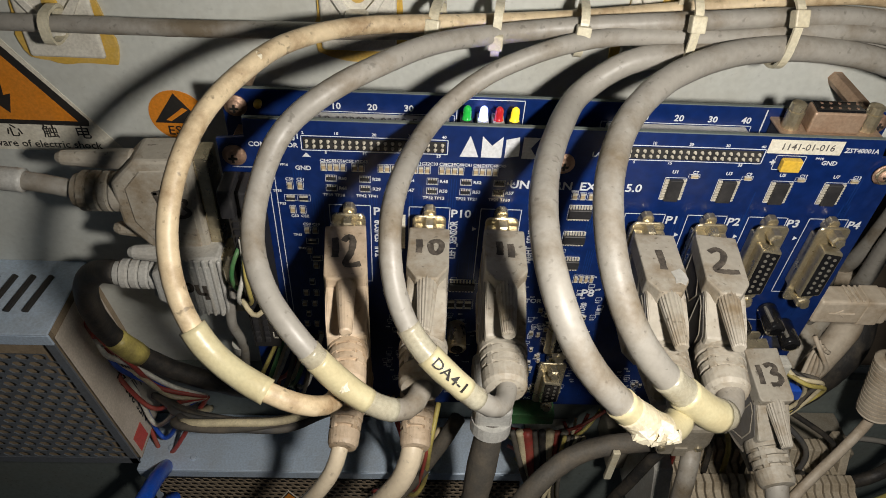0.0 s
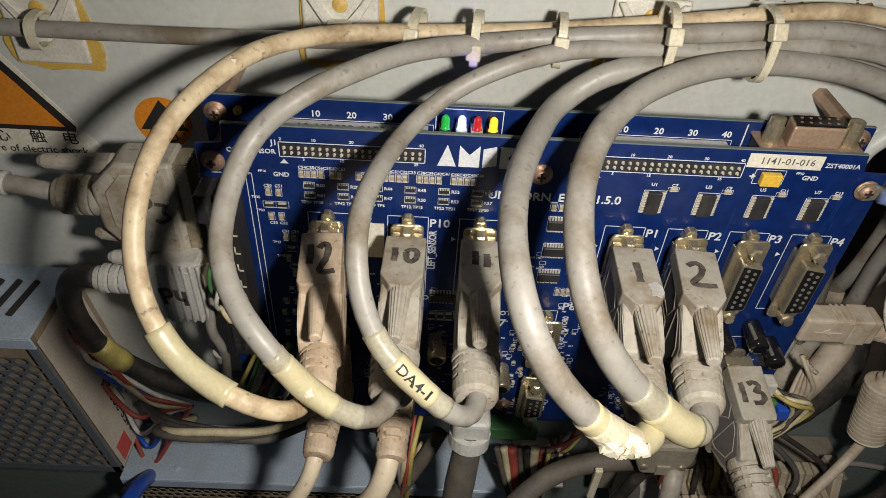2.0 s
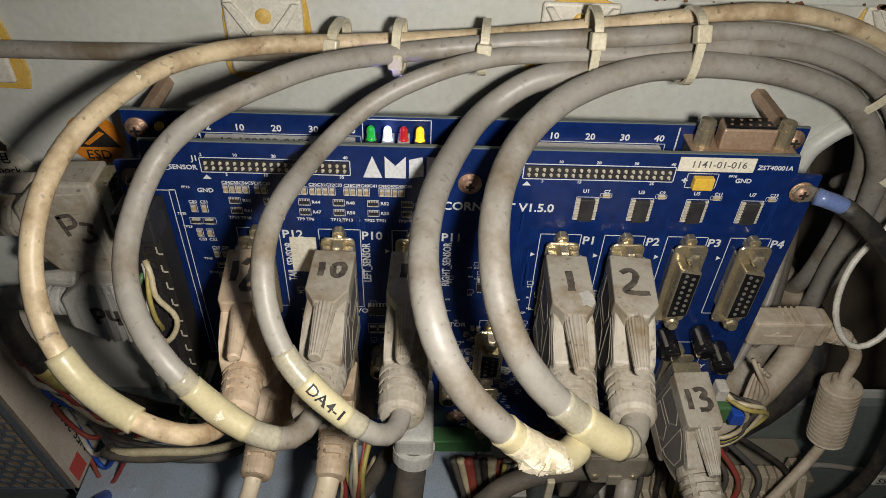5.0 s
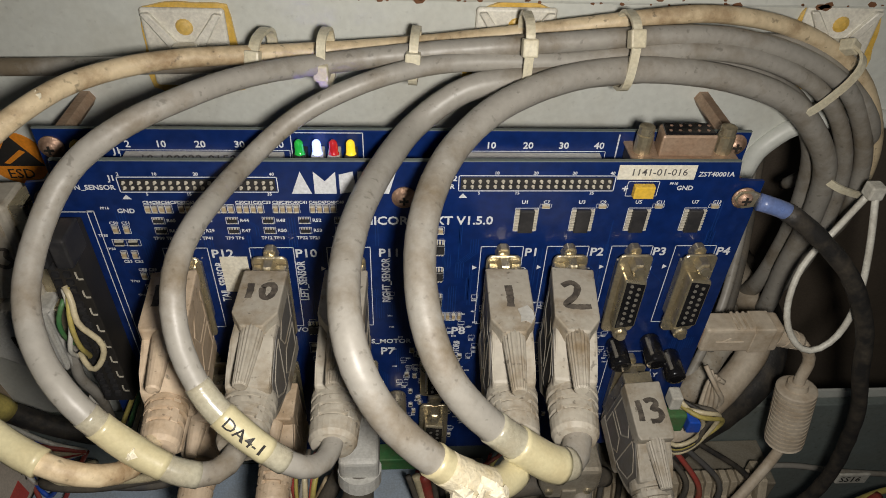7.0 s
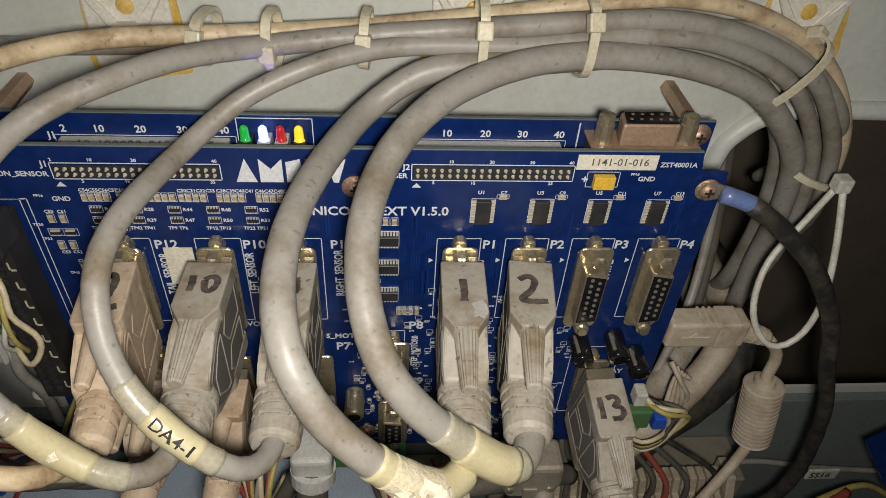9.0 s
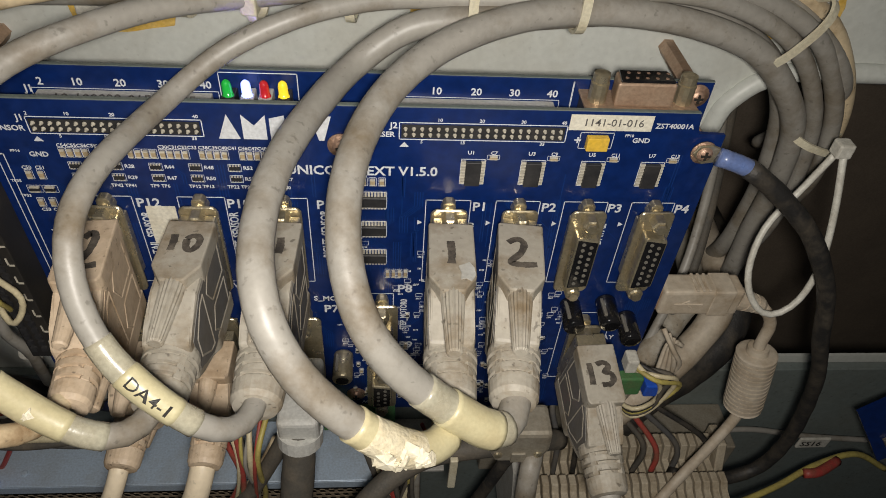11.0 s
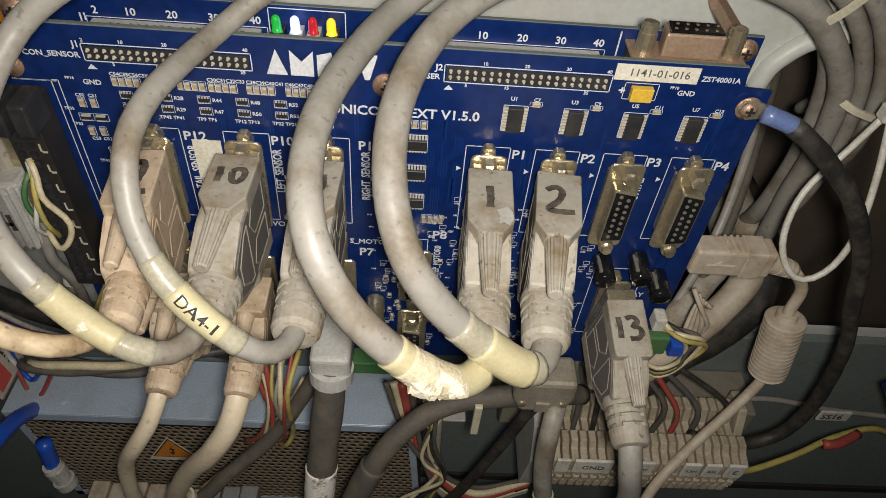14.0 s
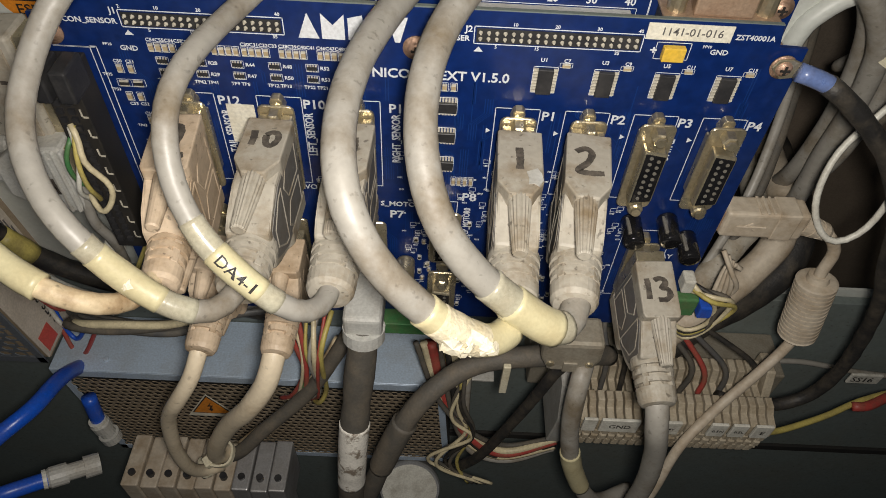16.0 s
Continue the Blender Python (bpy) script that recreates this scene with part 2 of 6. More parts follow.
def lathe(a, b, profile, n=20, bm=None):
    """A turned body on the axis from a to b. profile: pairs of (distance along it, radius)."""
    bm = bm or bmesh.new()
    a, b = Vector(a), Vector(b)
    way = (b - a).normalized()
    q = way.to_track_quat("Z", "Y").to_matrix()
    rings = [[bm.verts.new(a + way * d + q @ Vector((r * math.cos(k * math.tau / n), r * math.sin(k * math.tau / n), 0))) for k in range(n)] for d, r in profile]
    for p, s in zip(rings, rings[1:]):
        for k in range(n):
            bm.faces.new((p[k], p[(k + 1) % n], s[(k + 1) % n], s[k]))
    bm.faces.new(rings[0][::-1])
    bm.faces.new(rings[-1])
    return bm


def smooth_line(points, step):
    """A smooth line through a few places, in even short steps."""
    p = [Vector(v) for v in points]
    p = [p[0] * 2 - p[1]] + p + [p[-1] * 2 - p[-2]]
    out = []
    for a, b, c, d in zip(p, p[1:], p[2:], p[3:]):
        n = max(2, int((c - b).length / step))
        for k in range(n):
            t = k / n
            out.append(0.5 * ((2 * b) + (c - a) * t + (2 * a - 5 * b + 4 * c - d) * t * t + (3 * b - a - 3 * c + d) * t ** 3))
    out.append(p[-2])
    for _ in range(2):
        out = [out[0]] + [(u + v * 2 + w) / 4 for u, v, w in zip(out, out[1:], out[2:])] + [out[-1]]
    return out


def tube(points, r, n=14, step=0.004, bm=None, wobble=0.0):
    """A cable along a smooth line. r: its radius, or a function of the share of its length."""
    bm = bm or bmesh.new()
    line = smooth_line(points, step)
    t = (line[1] - line[0]).normalized()
    u = t.orthogonal().normalized()
    rings = []
    for i, p in enumerate(line):
        d = (line[min(i + 1, len(line) - 1)] - line[max(i - 1, 0)]).normalized()
        u = (u - d * u.dot(d)).normalized()
        w = d.cross(u)
        s = i / (len(line) - 1)
        rad = r(s) if callable(r) else r
        rad *= 1 + wobble * noise.noise(p * 120)
        rings.append([bm.verts.new(p + (u * math.cos(k * math.tau / n) + w * math.sin(k * math.tau / n)) * rad) for k in range(n)])
    for a, b in zip(rings, rings[1:]):
        for k in range(n):
            bm.faces.new((a[k], a[(k + 1) % n], b[(k + 1) % n], b[k]))
    bm.faces.new(rings[0][::-1])
    bm.faces.new(rings[-1])
    return bm


def stretch(points, a, b, step=0.0015):
    """The part of a smooth line between the places on it nearest to a and to b."""
    line = smooth_line(points, 0.004)
    i, j = (min(range(len(line)), key=lambda k: (line[k] - Vector(p)).length) for p in (a, b))
    return line[i:max(j, i + 2) + 1]


def prism(outline, x0, x1, axis="x", bevel=0.0, seg=2):
    """A flat outline drawn out along one axis. axis x: outline in (y, z); y: in (x, z); z: in (x, y)."""
    bm = bmesh.new()
    put = {"x": lambda p, s: (s, p[0], p[1]), "y": lambda p, s: (p[0], s, p[1]), "z": lambda p, s: (p[0], p[1], s)}[axis]
    lo = [bm.verts.new(put(p, x0)) for p in outline]
    hi = [bm.verts.new(put(p, x1)) for p in outline]
    n = len(outline)
    bm.faces.new(lo[::-1])
    bm.faces.new(hi)
    for k in range(n):
        bm.faces.new((lo[k], lo[(k + 1) % n], hi[(k + 1) % n], hi[k]))
    if bevel:
        bmesh.ops.bevel(bm, geom=bm.edges[:], offset=bevel, segments=seg, affect="EDGES", profile=0.5)
    return bm


def lettering(text, at, size, material, parent, name="lettering", depth=0.00005, align="LEFT", wide=1.0, label=""):
    """Raised print in the built-in font, as a thin mesh, at a pose."""
    cu = bpy.data.curves.new("t", "FONT")
    cu.body, cu.size, cu.extrude, cu.align_x, cu.align_y, cu.resolution_u = text, size, depth, align, "CENTER", 2
    cu.offset = size * (0.022 if material is SILK else 0.006)
    tmp = bpy.data.objects.new("t", cu)
    scene.collection.objects.link(tmp)
    me = bpy.data.meshes.new_from_object(tmp.evaluated_get(bpy.context.evaluated_depsgraph_get()))
    bpy.data.objects.remove(tmp)
    bpy.data.curves.remove(cu)
    me.materials.clear()
    me.materials.append(material)
    me.transform(Matrix.Diagonal((wide, 1, 1, 1)))
    me.transform(at)
    ob = new(name, me)
    if parent is not None:
        ob.parent = parent
        ob.matrix_parent_inverse = parent.matrix_basis.inverted()
    if label:
        ob["label"] = label
    return ob


def ring_rect(x0, x1, z0, z1, w=0.00022):
    return [(x0, x1, z1 - w, z1), (x0, x1, z0, z0 + w), (x0, x0 + w, z0, z1), (x1 - w, x1, z0, z1)]


def stroke(points, width, parent, name="handwriting", material=None, normal=(0, 0, 1), lift=0.0002):
    """A hand-drawn marker line: a flat ribbon on a face."""
    bm = bmesh.new()
    nn = Vector(normal).normalized()
    line = smooth_line(points, 0.0006)
    prev = None
    for i, p in enumerate(line):
        d = (line[min(i + 1, len(line) - 1)] - line[max(i - 1, 0)]).normalized()
        w = d.cross(nn).normalized() * width * 0.5 * (1 + 0.25 * noise.noise(p * 900))
        q = [bm.verts.new(p + nn * lift + w), bm.verts.new(p + nn * lift - w)]
        if prev:
            bm.faces.new((prev[0], prev[1], q[1], q[0]))
        prev = q
    bm.normal_update()
    bmesh.ops.solidify(bm, geom=bm.faces[:], thickness=0.00005)
    return part(name, bm, material or INK, parent)


FRONT = lambda x, y, z, turn=0: Matrix.Translation((x, y, z)) @ pose(0, 0, 0, 90, 0, 0) @ pose(0, 0, 0, 0, 0, turn)

# ---- places ----
BY = 0.205      # front face of the upper circuit board
MY = 0.2205     # front face of the board behind it
WY = 0.2545     # cabinet's back panel

# ---- the cabinet ----
def back_panel():
    """The painted back panel with its large rounded cut-out."""
    bm = bmesh.new()
    hx0, hx1, hz0, hz1, r = 0.187, 0.60, -0.113, 0.064, 0.024
    hole = []
    for cx, cz, a0 in ((hx0 + r, hz1 - r, 180), (hx1 - r, hz1 - r, 90), (hx1 - r, hz0 + r, 0), (hx0 + r, hz0 + r, -90)):
        for k in range(9):
            a = radians(a0 - k * 90 / 8)
            hole.append((cx + r * math.cos(a), cz + r * math.sin(a)))
    rim = [(-0.7, 0.118), (1.0, 0.118), (1.0, -0.60), (-0.7, -0.60)]
    for y in (WY, WY + 0.0018):
        o = [bm.verts.new((x, y, z)) for x, z in rim]
        h = [bm.verts.new((x, y, z)) for x, z in hole]
        es = [bm.edges.new((o[k], o[(k + 1) % 4])) for k in range(4)] + [bm.edges.new((h[k], h[(k + 1) % len(h)])) for k in range(len(h))]
        bmesh.ops.triangle_fill(bm, edges=es, use_beauty=True)
    bm.verts.ensure_lookup_table()
    n = len(hole)
    f, b = bm.verts[4:4 + n], bm.verts[8 + n:8 + 2 * n]
    for k in range(n):
        bm.faces.new((f[k], f[(k + 1) % n], b[(k + 1) % n], b[k]))
    ob = part("wall_back", bm, PAINT, None)
    return tagged(ob, "cream-grey painted steel back panel with rounded cut-out", "wall", kind="structure")


wall = back_panel()
# bare sawn rim round the cut-out
rim_line = [(0.187, WY - 0.001, -0.05), (0.187, WY - 0.001, 0.036), (0.1925, WY - 0.001, 0.053), (0.208, WY - 0.001, 0.0635), (0.26, WY - 0.001, 0.0645), (0.5, WY - 0.001, 0.0645)]
tagged(part("cutout_edging", tube(rim_line, 0.0040, 10), PAINT, None, smooth=True), "ribbed pale plastic edging round the panel cut-out", "edging", kind="structure")
tagged(part("wall_lower", box(-0.7, 1.0, WY - 0.006, WY - 0.0005, -0.60, -0.118, 0.0006), GREEN_PAINT, None), "dull green-grey lower cabinet panel", "panel", kind="structure")
tagged(part("panel_rail", box(0.06, 1.0, WY - 0.0085, WY - 0.006, -0.301, -0.294, 0.0005), DARK, None), "dark horizontal seam rail across the lower panel", "rail", kind="structure")
tagged(part("ceiling_ledge", box(-0.7, 1.0, WY - 0.012, WY + 0.15, 0.118, 0.1205, 0.0008), PAINT, None), "painted folded top lip of the panel", "ledge", kind="structure")
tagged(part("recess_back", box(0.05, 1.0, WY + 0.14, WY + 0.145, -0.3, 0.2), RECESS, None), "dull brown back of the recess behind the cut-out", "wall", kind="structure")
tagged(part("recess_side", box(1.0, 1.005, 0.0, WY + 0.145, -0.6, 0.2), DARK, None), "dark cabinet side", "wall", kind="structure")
tagged(part("side_left", box(-0.705, -0.7, -0.1, WY + 0.1, -0.6, 0.2), GREEN_PAINT, None), "green-grey cabinet side", "wall", kind="structure")
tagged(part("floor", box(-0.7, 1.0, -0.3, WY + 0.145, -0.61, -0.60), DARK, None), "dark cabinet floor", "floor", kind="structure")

tagged(part("top_lip", box(-0.7, 1.0, WY - 0.0035, WY - 0.0003, 0.1095, 0.1178, 0.0012), PAINT, None), "painted lip with chipped rusty edge", "trim", kind="structure")
rnd = random.Random(3)
specks = bmesh.new()
for k in range(150):
    x, r = -0.2 + rnd.random() * 0.55, 0.0003 + rnd.random() ** 3 * 0.0012
    z = 0.1100 + rnd.random() ** 2 * 0.006
    m = [(x + r * (1 + rnd.random()) * math.cos(a * 1.05), z + r * (0.6 + rnd.random() * 0.6) * math.sin(a * 1.05)) for a in range(6)]
    lo = [specks.verts.new((p, WY - 0.0037, q)) for p, q in m]
    hi = [specks.verts.new((p, WY - 0.0034, q)) for p, q in m]
    specks.faces.new(lo)
    for a in range(6):
        specks.faces.new((lo[a], lo[(a + 1) % 6], hi[(a + 1) % 6], hi[a]))
tagged(part("rust_specks", specks, RUSTY, None), "small rust spots where paint has chipped off", "rust", kind="stuff")

# ---- upper circuit board ----
board = thing("circuit_board", (0.04, BY, -0.085), "blue circuit board with white print and plug sockets", "circuit board")
out = [(-0.068, 0.0748), (0.1555, 0.0752), (0.1565, 0.0675), (0.166, 0.0675), (0.166, -0.085), (-0.078, -0.085), (-0.078, 0.0665), (-0.068, 0.0675)]
part("substrate", prism(out, BY, BY + 0.0016, "y", 0.0002, 1), PCB, board)
edge = bmesh.new()
box(-0.0679, 0.1554, BY + 0.0001, BY + 0.0015, 0.07485, 0.0754, bm=edge)
part("bare_edge", edge, PCB_EDGE, board, "bare fibreglass board edge")


PIN = finish(lathe((0, 0, 0), (0, -1, 0), [(0.0003, 0.00066), (0.0005, 0.00062), (0.001, 0.0004), (0.0014, 0.0003)], 8), PAD)


def header(x0, x1, z0, z1, parent):
    h = part("pin_header", box(x0, x1, BY - 0.0003, BY, z0, z1), CHIP, parent, "two-row row of solder pads")
    part("outline", prism_frame(x0 - 0.0008, x1 + 0.0008, z0 - 0.0008, z1 + 0.0008), SILK, h)
    for k in range(20):
        for j in range(2):
            part("pin", PIN, None, h, at=Matrix.Translation((x0 + (k + 0.5) * (x1 - x0) / 20, BY, z0 + (z1 - z0) * (0.28 + 0.44 * j))))
    return h


def prism_frame(x0, x1, z0, z1, w=0.0003):
    bm = bmesh.new()
    for a, b, c, d in ring_rect(x0, x1, z0, z1, w):
        box(a, b, BY - 0.00007, BY, c, d, bm=bm)
    return bm


header(-0.0482, 0.0012, 0.0637, 0.0683, board)
header(0.0620, 0.1133, 0.0642, 0.0690, board)


def screw(x, y, z, parent, r=0.0028, name="screw"):
    s = part(name, lathe((x, y, z), (x, y - 1, z), [(0, r * 1.5), (0.0006, r * 1.5), (0.0006, r), (0.0016, r * 0.92), (0.0024, r * 0.55), (0.0026, r * 0.2)], 20), COPPER_SCREW, parent, "corroded cross-head screw with washer", True)
    bm = box(x - r * 0.55, x + r * 0.55, y - 0.0028, y - 0.0022, z - 0.0004, z + 0.0004)
    box(x - 0.0004, x + 0.0004, y - 0.00281, y - 0.0022, z - r * 0.55, z + r * 0.55, bm=bm)
    part("slot", bm, BLACK_PRINT, s)


screw(0.0432, BY, 0.0610, board)
screw(0.160, BY - 0.001, 0.0615, board)
screw(-0.0725, BY, 0.0600, board)
screw(0.0445, BY, -0.0735, board)


SMALL_PAD = finish(box(-0.00025, 0.00025, -0.0004, 0, -0.00025, 0.00025), PAD)
LEG = finish(box(-0.0008, 0.0008, -0.0007, 0, -0.00034, 0.00034), PAD)


def chip(x0, x1, z0, z1, parent, pins=8, side=True, y=BY):
    """A small flat integrated circuit with legs on its two long sides and a printed outline."""
    c = part("chip", box(x0, x1, y - 0.0018, y - 0.0003, z0, z1, 0.00015, 1), CHIP, parent)
    for k in range(pins):
        for sg in (-1, 1):
            if side:
                at = Matrix.Translation(((x0, x1)[sg > 0] + sg * 0.0007, y, z0 + (k + 0.5) * (z1 - z0) / pins))
            else:
                at = Matrix.Translation((x0 + (k + 0.5) * (x1 - x0) / pins, y, (z0, z1)[sg > 0] + sg * 0.0007)) @ pose(0, 0, 0, 0, 90, 0)
            part("leg", LEG, None, c, at=at)
    g = 0.0016 if side else 0.0002
    part("outline", quad_mesh(ring_rect(x0 - g, x1 + g, z0 - (0.0016 if not side else 0.0004), z1 + (0.0016 if not side else 0.0004)), y), SILK, c)
    return c


def quad_mesh(rects, y, depth=0.00006):
    bm = bmesh.new()
    for x0, x1, z0, z1 in rects:
        box(x0, x1, y - depth, y, z0, z1, bm=bm)
    return bm


def chip_cap(x, z, parent, w=0.0013, h=0.0021, mat_=None, y=BY):
    """A ceramic chip part between two tinned ends."""
    c = part("chip_capacitor", box(x - w / 2, x + w / 2, y - 0.0007, y, z - h * 0.28, z + h * 0.28), mat_ or CERAMIC, parent)
    bm = box(x - w / 2, x + w / 2, y - 0.00075, y, z - h / 2, z - h * 0.28)
    box(x - w / 2, x + w / 2, y - 0.00075, y, z + h * 0.28, z + h / 2, bm=bm)
    part("tinned_end", bm, PAD, c)
    part("outline", quad_mesh(ring_rect(x - w * 0.8, x + w * 0.8, z - h * 0.68, z + h * 0.68, 0.00014), y), SILK, c)


for x in (0.0855, 0.1052, 0.1250, 0.1450):
    chip(x - 0.0025, x + 0.0025, 0.0465, 0.0560, board)
    chip_cap(x + 0.0063, 0.0572, board, 0.0026, 0.0013)
for z in (0.0385, 0.0255, 0.0120):
    chip(0.0490, 0.0575, z - 0.0018, z + 0.0022, board, 8, False)
for x0 in (-0.0428, -0.0318, -0.0225, -0.0128, -0.0008, 0.0115):
    for k in range(2 if x0 == -0.0318 else 4):
        chip_cap(x0 + 0.0010 + k * 0.0023, 0.0562, board, 0.0014, 0.0027)
for k in range(6):
    x = -0.0395 + k * 0.0122
    for z in (0.0512, 0.0468):
        c = part("resistor_network", box(x - 0.0016, x + 0.0016, BY - 0.0006, BY, z - 0.0006, z + 0.0006), CHIP, board)
        for j in range(4):
            for d in (-0.00095, 0.00095):
                part("pad", SMALL_PAD, None, c, at=Matrix.Translation((x - 0.00135 + j * 0.0009, BY, z + d)))
        part("outline", quad_mesh(ring_rect(x - 0.0021, x + 0.0021, z - 0.0015, z + 0.0015, 0.00016), BY), SILK, c)
for x, z in ((-0.0545, 0.0475), (-0.0508, 0.0475), (-0.0545, 0.0362), (-0.0508, 0.0362), (-0.0500, 0.0262), (-0.0470, 0.0262), (-0.0500, 0.0155), (-0.0480, 0.0075)):
    chip_cap(x, z, board, 0.0015, 0.0028)
for x, z in ((-0.0547, 0.0417), (-0.0500, 0.0417), (-0.0485, 0.0205), (-0.0475, 0.0115)):
    chip_cap(x, z, board, 0.0030, 0.0022, CHIP)
for k in range(4):
    chip_cap(0.0580 + k * 0.0022, 0.0035, board, 0.0012, 0.0034)
for k in range(3):
    chip_cap(0.0500 + k * 0.0030, 0.0465, board, 0.0016, 0.0026)
rnd = random.Random(4)
for k in range(60):
    chip_cap(0.044 + rnd.random() * 0.022, -0.012 - rnd.random() * 0.066, board, 0.0012, 0.0022, rnd.choice((CERAMIC, CHIP)))
for k in range(12):
    chip_cap(0.098 + rnd.random() * 0.028, -0.05 - rnd.random() * 0.030, board, 0.0012, 0.0022, rnd.choice((CERAMIC, CHIP)))
for k in range(10):
    chip_cap(0.118 + (k % 2) * 0.004, -0.030 - k * 0.0045, board, 0.0022, 0.0012, CHIP)
chip(0.0060, 0.0165, -0.0040, -0.0002, board, 8, False)
for k in range(3):
    chip_cap(0.0075 + 0.0036 * k, -0.0135, board, 0.0026, 0.0044, CHIP)
for k in range(9):
    for j in range(2):
        if (k * 3 + j) % 5:
            chip_cap(-0.0545 + 0.0042 * j + 0.0012 * (k % 2), -0.002 - 0.0065 * k, board, 0.0015, 0.0027, CERAMIC if k % 3 else CHIP)
tant = part("tantalum_capacitor", box(0.1205, 0.1275, BY - 0.0028, BY - 0.0002, 0.0620, 0.0668, 0.0003), YELLOW_CAP, board, "yellow tantalum capacitor")
part("outline", quad_mesh(ring_rect(0.1185, 0.1295, 0.0613, 0.0675), BY), SILK, tant)

# printed text
for text, x, z, size, turn in (
        ("J1", -0.0515, 0.0685, 0.0030, 0), ("CON_SENSOR", -0.0672, 0.0648, 0.0026, 0), ("J2", 0.0585, 0.0685, 0.0030, 0), ("LASER", 0.0528, 0.0652, 0.0026, 0),
        ("10", -0.0375, 0.0701, 0.0016, 0), ("20", -0.0245, 0.0701, 0.0016, 0), ("30", -0.0120, 0.0701, 0.0016, 0), ("40", -0.0004, 0.0701, 0.0016, 0), ("2", -0.0485, 0.0701, 0.0016, 0),
        ("10", 0.0730, 0.0707, 0.0016, 0), ("20", 0.0860, 0.0707, 0.0016, 0), ("30", 0.0990, 0.0707, 0.0016, 0), ("40", 0.1118, 0.0707, 0.0016, 0),
        ("5", -0.0410, 0.0622, 0.0016, 0), ("15", -0.0280, 0.0622, 0.0016, 0), ("35", -0.0020, 0.0622, 0.0016, 0), ("5", 0.0680, 0.0626, 0.0016, 0), ("15", 0.0805, 0.0626, 0.0016, 0), ("35", 0.1060, 0.0626, 0.0016, 0),
        ("C54C55C56C57", -0.0430, 0.0588, 0.0017, 0), ("C62C63", -0.0320, 0.0588, 0.0017, 0), ("C30C31C32C33", -0.0130, 0.0588, 0.0017, 0), ("C38C39C40C41", -0.0008, 0.0588, 0.0017, 0), ("C46C47C48C49", 0.0113, 0.0588, 0.0017, 0),
        ("UNICORN_EXT V1.5.0", 0.0252, 0.0508, 0.0049, 0), ("ZST40001A", 0.1420, 0.0703, 0.0025, 0), ("GND", 0.1358, 0.0647, 0.0025, 0), ("GND", -0.0520, 0.0553, 0.0025, 0), ("+", 0.1168, 0.0643, 0.0040, 0),
        ("PP16", -0.0572, 0.0565, 0.0014, 0), ("PP10", 0.1330, 0.0665, 0.0014, 0),
        ("P12", -0.0247, 0.0362, 0.0051, 0), ("P10", 0.0045, 0.0362, 0.0051, 0), ("P11", 0.0340, 0.0362, 0.0051, 0),
        ("P1", 0.0868, 0.0362, 0.0051, 0), ("P2", 0.1108, 0.0362, 0.0051, 0), ("P3", 0.1342, 0.0362, 0.0051, 0), ("P4", 0.1582, 0.0362, 0.0051, 0),
        ("P8", 0.0618, -0.0050, 0.0056, 0), ("P7", 0.0335, -0.0165, 0.0056, 0), ("P9", 0.0628, -0.0390, 0.0056, 0), ("P5", 0.1150, -0.0210, 0.0056, 0),
        ("TAIL_SENSOR", -0.0226, 0.0130, 0.0042, 90), ("LEFT_SENSOR", 0.0062, 0.0130, 0.0042, 90), ("RIGHT_SENSOR", 0.0367, 0.0115, 0.0042, 90),
        ("STEP_MOTOR0", 0.0645, -0.0290, 0.0036, 90), ("DATA0", 0.0868, 0.0190, 0.0042, 90), ("DATA1", 0.1108, 0.0190, 0.0042, 90), ("DATA2", 0.1342, 0.0190, 0.0042, 90), ("DATA3", 0.1582, 0.0190, 0.0042, 90),
        ("C50", -0.0560, 0.0502, 0.0017, 0), ("C51", -0.0520, 0.0502, 0.0017, 0), ("C52", -0.0518, 0.0330, 0.0017, 0), ("C53", -0.0555, 0.0330, 0.0017, 0), ("C58", -0.0515, 0.0290, 0.0017, 0), ("C59", -0.0480, 0.0290, 0.0017, 0),
        ("TP35", -0.0610, 0.0448, 0.0015, 0), ("TP33", -0.0600, 0.0388, 0.0015, 0), ("TP43", -0.0555, 0.0235, 0.0015, 0), ("TP45", -0.0545, 0.0165, 0.0015, 0), ("AC_SERVO", 0.047, -0.0800, 0.0026, 0), ("SERVO", -0.0045, -0.0032, 0.0034, 0), ("DELAY", 0.142, -0.0345, 0.0036, 0), ("S_MOTOR", 0.030, -0.0105, 0.0034, 0)):
    lettering(text, FRONT(x, BY - 0.00003, z, turn), size * 1.02, SILK, board, wide=0.74 if turn else 1.0)
for k in range(6):
    x = -0.0437 + k * 0.0122
    lettering(("R60", "R28", "R44", "R48", "R52", "R56")[k], FRONT(x + 0.0068, BY - 0.00003, 0.0512), 0.0019, SILK, board)
    lettering(("R61", "R29", "R47", "R50", "R53", "R57")[k], FRONT(x + 0.0068, BY - 0.00003, 0.0468), 0.0019, SILK, board)
    lettering(("TP39 TP38", "TP42 TP41", "TP9 TP6", "TP12 TP13", "TP22 TP21", "TP29 TP30")[k], FRONT(x + 0.0008, BY - 0.00003, 0.0435), 0.0018, SILK, board)
for k, x in enumerate((0.0833, 0.1030, 0.1228, 0.1428)):
    lettering(("U1", "U3", "U5", "U7")[k], FRONT(x, BY - 0.00003, 0.0588), 0.0020, SILK, board)
    lettering(("C7", "C9", "C11", "C13")[k], FRONT(x + 0.0075, BY - 0.00003, 0.0588), 0.0018, SILK, board)
rnd = random.Random(8)
fine = []
